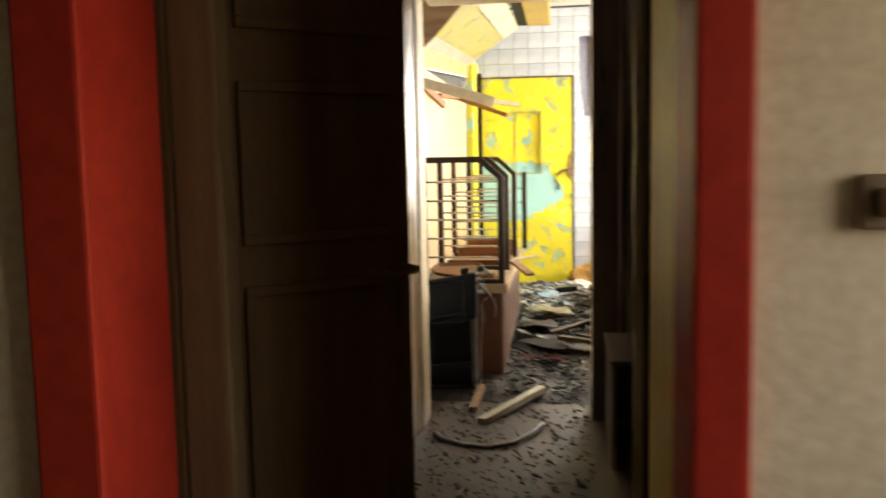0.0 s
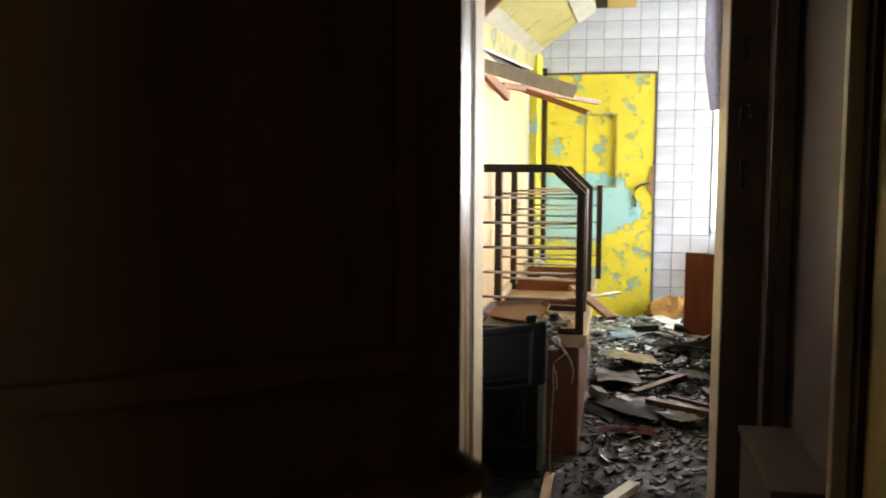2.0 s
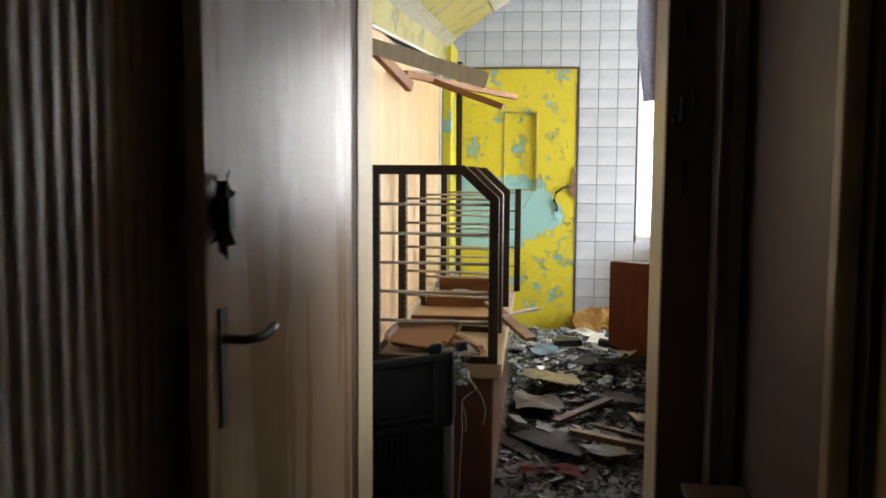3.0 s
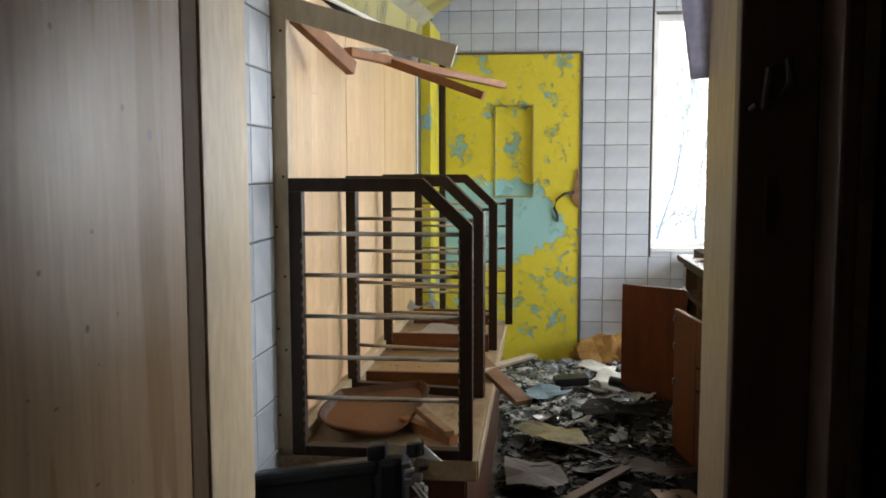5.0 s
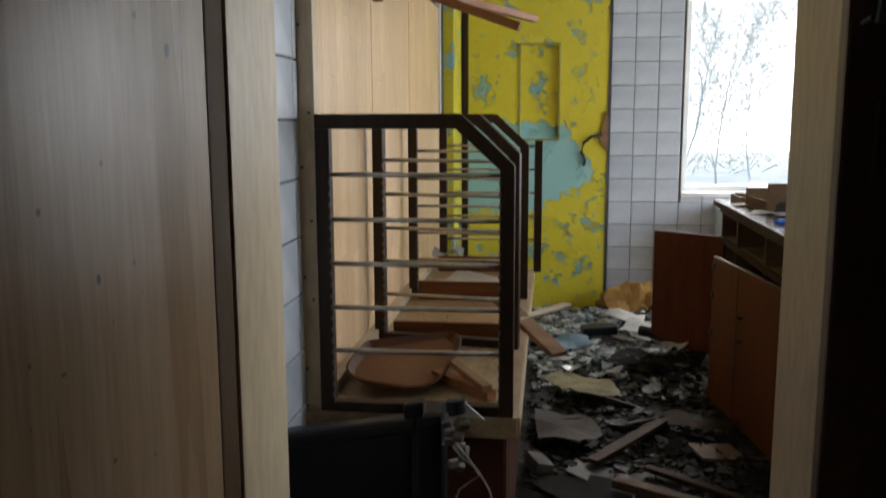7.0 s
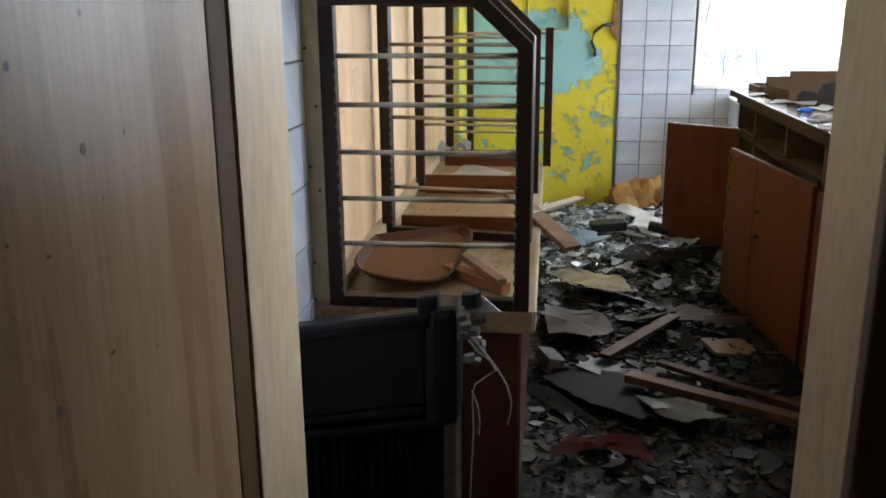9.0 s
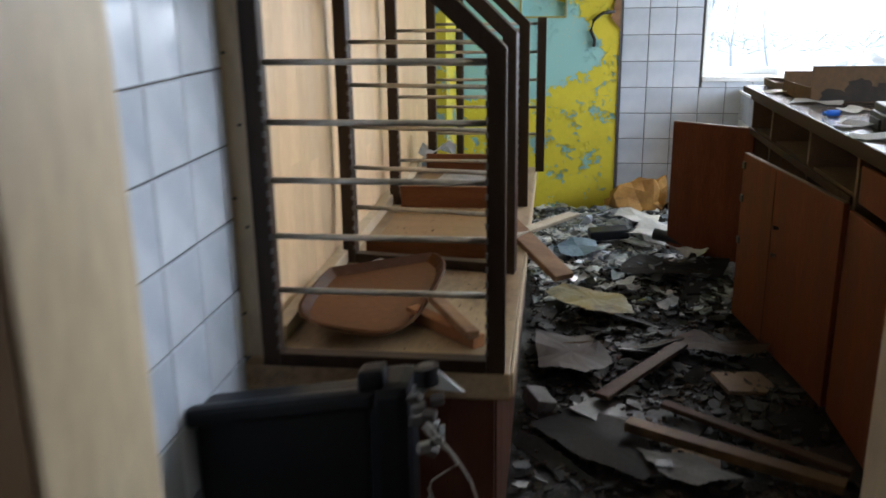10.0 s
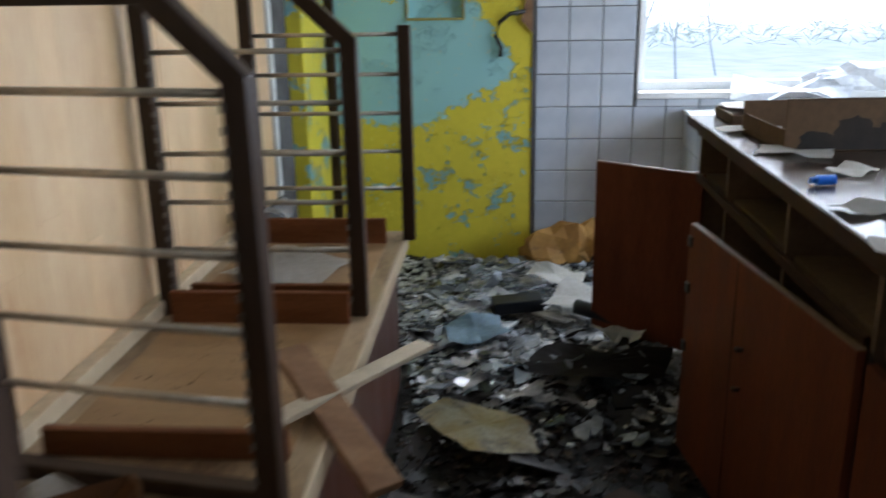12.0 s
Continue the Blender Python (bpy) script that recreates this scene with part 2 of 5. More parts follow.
M_PAPER = mat("dirty paper", (0.55, 0.53, 0.48), (0.72, 0.70, 0.66), 5, 0.85, stain=(0.34, 0.28, 0.2), amount=0.38, vary=0.25)
M_CARD = mat("stained cardboard", (0.095, 0.052, 0.023), (0.135, 0.08, 0.038), 2.2, 0.85, stain=(0.02, 0.013, 0.009), amount=0.5)
M_BLUE = mat("blue plastic", (0.006, 0.10, 0.55), (0.012, 0.14, 0.68), 6, 0.35)
# near black: dark dirt plus the floor's deep shade in the colour
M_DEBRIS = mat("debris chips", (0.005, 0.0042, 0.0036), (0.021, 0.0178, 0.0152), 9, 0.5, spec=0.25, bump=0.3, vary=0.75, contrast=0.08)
M_DEBLIGHT = mat("pale plaster chips", (0.25, 0.26, 0.265), (0.70, 0.71, 0.71), 9, 0.28, bump=0.3, vary=0.6)
# board colour lowered further so pieces sink into the near floor's shade
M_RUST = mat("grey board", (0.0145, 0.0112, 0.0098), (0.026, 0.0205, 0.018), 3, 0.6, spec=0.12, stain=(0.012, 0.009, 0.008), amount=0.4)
M_REDCLOTH = mat("dusty red rag", (0.055, 0.011, 0.010), (0.10, 0.024, 0.021), 9, 0.95, stain=(0.03, 0.018, 0.016), amount=0.5, spec=0.1)
M_BAG = mat("yellow brown sack", (0.26, 0.125, 0.022), (0.42, 0.235, 0.055), 6, 0.7, stain=(0.05, 0.028, 0.015), amount=0.47)
M_CLEAR = mat("milky plastic film", (0.5, 0.52, 0.54), (0.7, 0.72, 0.74), 9, 0.25, stain=(0.3, 0.3, 0.3), amount=0.4)
M_YELLOW = peeling("flaking yellow paint", (0.76, 0.655, 0.045), (0.31, 0.57, 0.59), (0.44, 0.55, 0.46), 0.115, ((0.20, 1.05), (0.52, 0.27)))
M_YELLOW2 = peeling("sound yellow paint", (0.40, 0.36, 0.11), (0.36, 0.37, 0.30), (0.42, 0.40, 0.27), 0.09)
M_WALLY = mat("ochre wall with yellow remains", (0.52, 0.36, 0.11), (0.70, 0.53, 0.16), 2.5, 0.5, spec=0.25, bump=0.12, fine=25, stain=(0.28, 0.18, 0.075), amount=0.42, stretch=(1, 1, 0.4))
M_CURTAIN = mat("grey fluted panel", (0.42, 0.40, 0.37), (0.55, 0.525, 0.49), 3, 0.4, bump=0.05)
M_OUT = bpy.data.materials.new("overcast glow")
M_OUT.use_nodes = True


def sky_backdrop(m):
    n, L = m.node_tree.nodes, m.node_tree.links
    n.remove(n["Principled BSDF"])
    e = n.new("ShaderNodeEmission")
    e.inputs[0].default_value, e.inputs[1].default_value = (0.96, 0.98, 1.0, 1), 1.9
    L.new(e.outputs[0], n["Material Output"].inputs[0])


sky_backdrop(M_OUT)

# ---- builders ----


def bm_box(bm, x0, x1, y0, y1, z0, z1, bevel=0.0, m=None):
    r = bmesh.ops.create_cube(bm, size=1.0)
    vs = r["verts"]
    for v in vs:
        v.co = Vector(((x0, x1)[v.co.x > 0], (y0, y1)[v.co.y > 0], (z0, z1)[v.co.z > 0]))
    if bevel:
        es = list({e for v in vs for e in v.link_edges})
        r2 = bmesh.ops.bevel(bm, geom=es, offset=bevel, segments=2, affect="EDGES", profile=0.6)
        vs = list({v for f in r2["faces"] for v in f.verts} | {v for v in vs if v.is_valid})
    if m is not None:
        for v in vs:
            v.co = m @ v.co
    return vs


def box_bm(*a, bevel=0.0, m=None):
    bm = bmesh.new()
    bm_box(bm, *a, bevel=bevel, m=m)
    return bm


def prism_bm(profile, y0, y1, bevel=0.0):
    """A profile in x, z pushed from y0 to y1."""
    bm = bmesh.new()
    a = [bm.verts.new((x, y0, z)) for x, z in profile]
    b = [bm.verts.new((x, y1, z)) for x, z in profile]
    bm.faces.new(a)
    bm.faces.new(b[::-1])
    k = len(a)
    for i in range(k):
        bm.faces.new((a[i], b[i], b[(i + 1) % k], a[(i + 1) % k]))
    bmesh.ops.recalc_face_normals(bm, faces=bm.faces)
    if bevel:
        bmesh.ops.bevel(bm, geom=list(bm.edges), offset=bevel, segments=1, affect="EDGES")
    return bm


def tube_bm(points, r, sides=8, bm=None):
    """A round bar or cable through the points."""
    bm = bm or bmesh.new()
    pts = [Vector(p) for p in points]
    rings = []
    for i, p in enumerate(pts):
        d = (pts[min(i + 1, len(pts) - 1)] - pts[max(i - 1, 0)]).normalized()
        up = Vector((0, 0, 1)) if abs(d.z) < 0.9 else Vector((1, 0, 0))
        s = d.cross(up).normalized()
        u = s.cross(d)
        rings.append([bm.verts.new(p + r * (math.cos(a) * s + math.sin(a) * u)) for a in [2 * math.pi * k / sides for k in range(sides)]])
    for a, b in zip(rings, rings[1:]):
        for k in range(sides):
            bm.faces.new((a[k], a[(k + 1) % sides], b[(k + 1) % sides], b[k]))
    bm.faces.new(rings[0][::-1])
    bm.faces.new(rings[-1])
    return bm


def beam_bm(p, q, w, h, bevel=0.003, roll=0.0):
    """A straight board from p to q, w wide and h thick."""
    p, q = Vector(p), Vector(q)
    m = Matrix.Translation(p) @ (q - p).to_track_quat("X", "Z").to_matrix().to_4x4() @ pose(0, 0, 0, roll)
    return box_bm(0, (q - p).length, -w / 2, w / 2, -h / 2, h / 2, bevel=bevel, m=m)


def mesh_of(name, bm, material, smooth=False):
    me = bpy.data.meshes.new(name)
    bm.to_mesh(me)
    bm.free()
    me.materials.append(material)
    if smooth:
        for f in me.polygons:
            f.use_smooth = True
    return me


def part(name, bm, material, parent, label="", smooth=False):
    ob = new(name, mesh_of(name, bm, material, smooth))
    ob.parent = parent
    if label:
        ob["label"] = label
    return ob


def thing(name, bm, material, label, category, group="", kind="", smooth=False):
    return tagged(new(name, mesh_of(name, bm, material, smooth)), label, category, group, kind)


def empty(name, label, category, at=(0, 0, 0), group="", kind=""):
    ob = new(name)
    ob.matrix_world = Matrix.Translation(at)
    return tagged(ob, label, category, group, kind)

# ---- structure ----
H = 2.9          # ceiling height
X_L, X_R = -0.9, 3.4   # side walls of the serving room
Y_FAR = 8.55

thing("floor", box_bm(-2.4, 3.7, -3.2, 8.8, -0.1, 0), M_FLOOR, "dirty grey brown screed floor", "floor", kind="structure")
thing("ceiling", box_bm(-2.4, 3.7, -3.2, 8.8, H, H + 0.1), M_CEIL, "stained grey white ceiling", "ceiling", kind="structure")

WIN = (0.612, 2.3, 0.88, 2.46)


def wall_far():
    bm = bmesh.new()
    x0, x1, z0, z1 = WIN
    bm_box(bm, X_L - 0.2, x0, Y_FAR, Y_FAR + 0.25, 0, H)
    bm_box(bm, x1, X_R + 0.3, Y_FAR, Y_FAR + 0.25, 0, H)
    bm_box(bm, x0, x1, Y_FAR, Y_FAR + 0.25, 0, z0)
    bm_box(bm, x0, x1, Y_FAR, Y_FAR + 0.25, z1, H)
    return thing("wall_far", bm, M_GROUT, "wall faced with white glazed square tiles, window opening", "wall", kind="structure")


WALL_FAR = wall_far()
WALL_LEFT = thing("wall_left", box_bm(X_L - 0.2, X_L, 4.08, Y_FAR, 0, H), M_GROUT, "white tiled side wall behind the serving counter", "wall", kind="structure")


def wall_right():
    bm = bmesh.new()
    bm_box(bm, X_R, X_R + 0.3, 4.33, 5.2, 0, H)
    bm_box(bm, X_R, X_R + 0.3, 8.0, Y_FAR, 0, H)
    bm_box(bm, X_R, X_R + 0.3, 5.2, 8.0, 0, 0.95)
    bm_box(bm, X_R, X_R + 0.3, 5.2, 8.0, 2.35, H)
    return thing("wall_right", bm, M_PLASTER, "plain plastered side wall with a window opening", "wall", kind="structure")


wall_right()

# wall between passage and serving room, with the door opening
D2 = (-0.745, 0.175)


def wall_door2():
    bm = bmesh.new()
    bm_box(bm, X_L - 0.2, D2[0] + 0.004, 4.0, 4.078, 0, H)
    bm_box(bm, D2[1] + 0.04, X_R + 0.3, 4.06, 4.33, 0, H)
    bm_box(bm, D2[0] + 0.004, D2[1] + 0.04, 4.06, 4.33, 2.25, H)
    return thing("wall_door", bm, M_PLASTER, "plastered partition wall with a door opening", "wall", kind="structure")


wall_door2()
# passage
thing("wall_passage_left", box_bm(X_L - 0.2, X_L, 1.25, 4.0, 0, H), M_OCHRE, "old passage wall", "wall", kind="structure")
thing("wall_passage_right", box_bm(0.35, 0.6, 1.25, 2.9, 0, H), M_WALLY, "ochre painted passage wall with yellow paint remains", "wall", kind="structure")
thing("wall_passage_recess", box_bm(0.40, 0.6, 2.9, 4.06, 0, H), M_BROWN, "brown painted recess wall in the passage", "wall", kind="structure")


def wall_entrance():
    bm = bmesh.new()
    bm_box(bm, -2.4, -0.80, 0.95, 1.25, 0, H)
    bm_box(bm, 0.25, 2.6, 0.95, 1.25, 0, H)
    bm_box(bm, -0.80, 0.25, 0.95, 1.25, 2.3, H)
    return thing("wall_entrance", bm, M_PLASTER, "dirty cream plaster wall round the red door frame", "wall", kind="structure")


wall_entrance()
# hall enclosure out of view, its colour chosen to limit bounce
thing("wall_hall_left", box_bm(-2.6, -2.4, -3.2, 0.95, 0, H), M_HALL, "unseen hall wall, dark brown to limit bounced light", "wall", kind="structure")
thing("wall_hall_back", box_bm(-2.4, 2.6, -3.4, -3.2, 0, H), M_HALL, "unseen hall wall, dark brown to limit bounced light", "wall", kind="structure")


# invented opening for the added entrance lamp, out of view
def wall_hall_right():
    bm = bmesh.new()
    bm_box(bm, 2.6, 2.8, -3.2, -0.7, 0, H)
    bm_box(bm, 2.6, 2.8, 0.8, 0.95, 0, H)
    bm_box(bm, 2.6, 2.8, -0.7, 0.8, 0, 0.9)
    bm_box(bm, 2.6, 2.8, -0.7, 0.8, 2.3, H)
    return thing("wall_hall_right", bm, M_HALL, "unseen hall wall with an added opening for the fill light", "wall", kind="structure")


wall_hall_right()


def red_door_frame():
    """Red painted lining and casing of the first doorway."""
    fr = empty("door_frame", "glossy red painted door lining and casing", "door frame", (-0.27, 1.1, 0), kind="structure")
    inv = Matrix.Translation((0.27, -1.1, 0))
    part("jamb", box_bm(-0.80, -0.78, 0.947, 1.235, 0, 2.3, bevel=0.004, m=inv), M_RED, fr)
    part("jamb", box_bm(0.232, 0.252, 0.947, 1.235, 0, 2.3, bevel=0.004, m=inv), M_RED, fr)
    part("head", box_bm(-0.78, 0.232, 0.947, 1.235, 2.278, 2.3, bevel=0.004, m=inv), M_RED, fr)
    part("casing", box_bm(-0.892, -0.772, 0.925, 0.95, 0, 2.4, bevel=0.008, m=inv), M_RED, fr)
    part("casing", box_bm(0.224, 0.315, 0.925, 0.95, 0, 2.4, bevel=0.008, m=inv), M_RED, fr)
    part("casing", box_bm(-0.772, 0.224, 0.925, 0.95, 2.27, 2.4, bevel=0.008, m=inv), M_RED, fr)
    part("stop", box_bm(-0.785, -0.765, 1.235, 1.262, 0, 2.3, bevel=0.003, m=inv), M_DARKDOOR, fr, "dark worn edge strip")
    part("inner_jamb", box_bm(-0.765, -0.66, 1.24, 1.32, 0, 2.3, bevel=0.012, m=inv), M_JAMB, fr, "dull ochre inner jamb")


red_door_frame()


def door_leaf(name, hinge, free, height, material, label, panels, thick=0.04, handle_z=1.05, bottom=0.01, moulding=None, metal=None, inset=0.06, neck=0.055):
    """A hinged leaf from hinge to free edge seen from above; panels as (z0, z1) fields with raised mouldings."""
    hx, hy = hinge
    fx, fy = free
    w = math.hypot(fx - hx, fy - hy)
    ob = empty(name, label, "door", (hx, hy, bottom), kind="structure")
    ob.rotation_euler = (0, 0, math.atan2(fy - hy, fx - hx))
    part("leaf", box_bm(0, w, -thick / 2, thick / 2, 0, height, bevel=0.003), material, ob)
    for z0, z1 in panels:
        for s in (-1, 1):
            x0, x1 = 0.04, w - 0.045
            yo = s * (thick / 2 + 0.006)
            bm = bmesh.new()
            for a in ((x0, x1, z0, z0 + 0.022), (x0, x1, z1 - 0.022, z1), (x0, x0 + 0.022, z0 + 0.022, z1 - 0.022), (x1 - 0.022, x1, z0 + 0.022, z1 - 0.022)):
                bm_box(bm, a[0], a[1], yo - 0.007, yo + 0.007, a[2], a[3], bevel=0.004)
            part("panel_moulding", bm, moulding or material, ob)
    for s in (-1, 1):
        y = s * thick / 2
        plate = part("handle_plate", box_bm(w - inset - 0.015, w - inset + 0.015, min(y, y + s * 0.004), max(y, y + s * 0.004), handle_z - 0.14, handle_z + 0.09, bevel=0.0015), metal or M_METAL, ob, "dark metal handle plate")
        bm = tube_bm([(w - inset, y, handle_z + 0.03), (w - inset, y + s * (neck - 0.01), handle_z + 0.03), (w - inset - 0.015, y + s * neck, handle_z + 0.03), (w - inset - 0.06, y + s * neck, handle_z + 0.026), (w - inset - 0.11, y + s * (neck - 0.003), handle_z + 0.032), (w - inset - 0.125, y + s * (neck - 0.005), handle_z + 0.036)], 0.009)
        part("handle", bm, metal or M_METAL, ob, "dark lever handle", smooth=True)
    return ob


door_leaf("door_1", (-0.700, 1.325), (-0.352, 1.612), 2.24, M_DARKDOOR, "dark brown panelled door leaf standing half open", [(0.1, 1.10), (1.19, 1.54), (1.65, 2.15)], handle_z=1.085, metal=M_DARKDOOR, inset=0.02, neck=0.08)
LEAF2 = door_leaf("door_2", (-0.712, 3.80), (-0.812, 3.0), 2.2, M_LEAF, "worn oak veneered door leaf folded open against the wall", [], handle_z=1.01)



def dents():
    """Small knocks and nail holes in the veneer."""
    rnd = random.Random(12)
    bm = bmesh.new()
    for k in range(64):
        x, z, r = rnd.uniform(0.06, 0.8), rnd.uniform(0.5, 2.05), 0.001 + 0.004 * rnd.random() ** 2
        bmesh.ops.create_circle(bm, cap_ends=True, segments=8, radius=r, matrix=pose(x, 0.0206, z, -90) @ Matrix.Diagonal((1, rnd.uniform(0.6, 1.8), 1, 1)))
    part("dents", bm, M_BROWN, LEAF2, "dark knocks in the veneer")["kind"] = "stuff"


dents()


def lock_box():
    """Torn black rosette and lock on the veneered leaf."""
    bm = bmesh.new()
    rnd = random.Random(4)
    c = bm.verts.new((0, 0.018, 0))
    ring = []
    for k in range(26):
        a = 2 * math.pi * k / 26
        r = 0.055 + rnd.uniform(-0.016, 0.016)
        ring.append(bm.verts.new((r * 0.75 * math.cos(a), 0.004 + rnd.uniform(0, 0.02), r * 1.35 * math.sin(a))))
    for k in range(26):
        bm.faces.new((c, ring[k], ring[(k + 1) % 26]))
    bm_box(bm, -0.012, 0.016, 0.0, 0.035, -0.03, 0.03, bevel=0.004)
    ob = part("lock", bm, M_BLACK, LEAF2, "broken black door lock with ragged edges")
    ob.location = (0.765, 0.021, 1.28)


lock_box()


def door2_frame():
    fr = empty("door_frame", "worn cream and brown painted door frame", "door frame", (-0.28, 4.2, 0), kind="structure")
    inv = Matrix.Translation((0.28, -4.2, 0))
    x0, x1 = D2
    part("jamb", box_bm(x0 + 0.006, x0 + 0.057, 3.868, 4.084, 0, 2.25, bevel=0.007, m=inv), M_FRAME, fr)
    part("casing", box_bm(X_L + 0.003, x0 + 0.005, 3.95, 3.998, 0, 2.32, bevel=0.008, m=inv), M_FRAME, fr)
    part("hinge_strip", box_bm(x0 + 0.022, x0 + 0.052, 3.803, 3.866, 0, 2.25, bevel=0.004, m=inv), M_DARKDOOR, fr, "dark brown hinge strip")
    part("jamb", box_bm(x1, x1 + 0.045, 4.085, 4.335, 0, 2.25, bevel=0.006, m=inv), M_FRAME, fr)
    part("casing", box_bm(x1 - 0.002, x1 + 0.132, 4.05, 4.085, 0, 2.32, bevel=0.006, m=inv), M_BROWN, fr, "brown painted casing with strike plates")
    part("casing_edge", box_bm(x1 + 0.132, x1 + 0.166, 3.955, 4.06, 0, 2.32, bevel=0.008, m=inv), M_BROWN, fr)
    part("head", box_bm(x0 + 0.058, x1, 4.05, 4.335, 2.21, 2.25, bevel=0.006, m=inv), M_FRAME, fr)
    # strike plates and a broken catch
    for z, h in ((1.79, 0.085), (1.36, 0.10)):
        part("strike_plate", box_bm(x1 + 0.045, x1 + 0.062, 4.036, 4.052, z - h / 2, z + h / 2, bevel=0.002, m=inv), M_METAL, fr, "dark metal strike plate")
    bm = tube_bm([(x1 + 0.05 + 0.28, -0.16, 1.54), (x1 + 0.075 + 0.28, -0.18, 1.56), (x1 + 0.07 + 0.28, -0.175, 1.60), (x1 + 0.045 + 0.28, -0.165, 1.585), (x1 + 0.04 + 0.28, -0.16, 1.52)], 0.009)
    part("catch", bm, M_METAL, fr, "bent dark catch")
    part("nail", tube_bm([(0.47, -0.16, 1.52), (0.47, -0.2, 1.525)], 0.004, 6), M_METAL, fr)


door2_frame()


def recess_trim():
    tr = empty("trim", "light worn wooden edge of a passage recess", "trim", (0.36, 3.13, 0), kind="structure")
    inv = Matrix.Translation((-0.36, -3.13, 0))
    part("edge_board", box_bm(0.295, 0.332, 2.955, 2.998, 0, H, bevel=0.006, m=inv), M_FRAME, tr)
    part("side_board", box_bm(0.332, 0.40, 2.902, 2.998, 0, H, bevel=0.003, m=inv), M_DARKDOOR, tr)


recess_trim()


def recess_box():
    b = empty("wooden_box", "open dark brown wooden box standing in the passage recess", "box", (0.315, 3.6, 0))
    part("top", box_bm(-0.09, 0.08, -0.31, 0.32, 0.478, 0.50, bevel=0.005), M_BROWN, b)
    part("side", box_bm(-0.082, -0.062, -0.28, 0.3, 0, 0.476, bevel=0.003), M_BROWN, b)
    part("side", box_bm(0.058, 0.078, -0.28, 0.3, 0, 0.476, bevel=0.003), M_BROWN, b)
    part("back", box_bm(-0.061, 0.057, 0.28, 0.3, 0, 0.476, bevel=0.003), M_DARKDOOR, b)
    part("shelf", box_bm(-0.061, 0.057, -0.2, 0.278, 0.2, 0.215, bevel=0.003), M_DARKDOOR, b)


recess_box()


def fluted_panel():
    """Vertical reeded cladding on the passage wall."""
    pl = empty("wall_cladding", "grey reeded cladding on the passage wall", "cladding", (X_L, 1.35, 0), kind="structure")
    for i in range(52):
        y = i * 0.05
        prof = [(0.002, y + 0.002), (0.012, y + 0.02), (0.018, y + 0.018), (0.018, y + 0.032), (0.012, y + 0.042), (0.002, y + 0.048)]
        bm = bmesh.new()
        a = [bm.verts.new((x, yy, 0.0)) for x, yy in prof]
        b = [bm.verts.new((x, yy, 2.5)) for x, yy in prof]
        for k in range(5):
            bm.faces.new((a[k], a[k + 1], b[k + 1], b[k]))
        bm.faces.new(a)
        bm.faces.new(b[::-1])
        bmesh.ops.recalc_face_normals(bm, faces=bm.faces)
        part("flute", bm, M_CURTAIN, pl)


fluted_panel()


def kitchen_window():
    x0, x1, z0, z1 = WIN
    w = empty("window_1", "white framed window with dirty clear panes, bare trees outside", "window", (x0, Y_FAR, z0), kind="structure")
    W, Hh = x1 - x0, z1 - z0
    fr = bmesh.new()
    for a in ((0, W, 0, 0.045), (0, W, Hh - 0.045, Hh), (0, 0.045, 0.045, Hh - 0.045), (W - 0.045, W, 0.045, Hh - 0.045)):
        bm_box(fr, a[0], a[1], 0.10, 0.16, a[2], a[3], bevel=0.004)
    part("window_frame", fr, M_WHITE, w)
    part("reveal", box_bm(-0.004, 0.008, -0.006, 0.10, 0, Hh, bevel=0.002), M_WHITE, w)
    part("reveal", box_bm(W - 0.008, W + 0.004, -0.006, 0.10, 0, Hh, bevel=0.002), M_WHITE, w)
    part("window_sill", box_bm(0.0, W, -0.014, 0.10, -0.026, 0.004, bevel=0.005), M_WHITE, w)
    pane = part("pane", box_bm(0.04, W - 0.04, 0.128, 0.132, 0.04, Hh - 0.04), M_GLASS, w)
    pane.visible_shadow = False
    return w


M_WHITE = mat("white window paint", (0.66, 0.67, 0.66), (0.78, 0.79, 0.78), 5, 0.45, bump=0.1, stain=(0.4, 0.37, 0.3), amount=0.32)
M_GLASS = bpy.data.materials.new("dirty window glass")
M_GLASS.use_nodes = True
M_GLASS.node_tree.nodes["Principled BSDF"].inputs["Transmission Weight"].default_value = 1.0
M_GLASS.node_tree.nodes["Principled BSDF"].inputs["Roughness"].default_value = 0.02
M_GLASS.node_tree.nodes["Principled BSDF"].inputs["IOR"].default_value = 1.02
kitchen_window()

thing("backdrop", box_bm(-14, 44, 44, 44.2, -3, 20), M_OUT, "bright overcast sky beyond the window", "sky", kind="structure")
# ground colour lifted to stand in for the overexposed outdoor brightness
thing("ground", box_bm(-40, 60, 8.8, 300, -0.5, -0.3), mat("ground paled as glare", (0.55, 0.56, 0.5), (0.74, 0.75, 0.7), 2, 0.95), "winter ground outside, colour lifted to imitate glare", "ground", kind="structure")


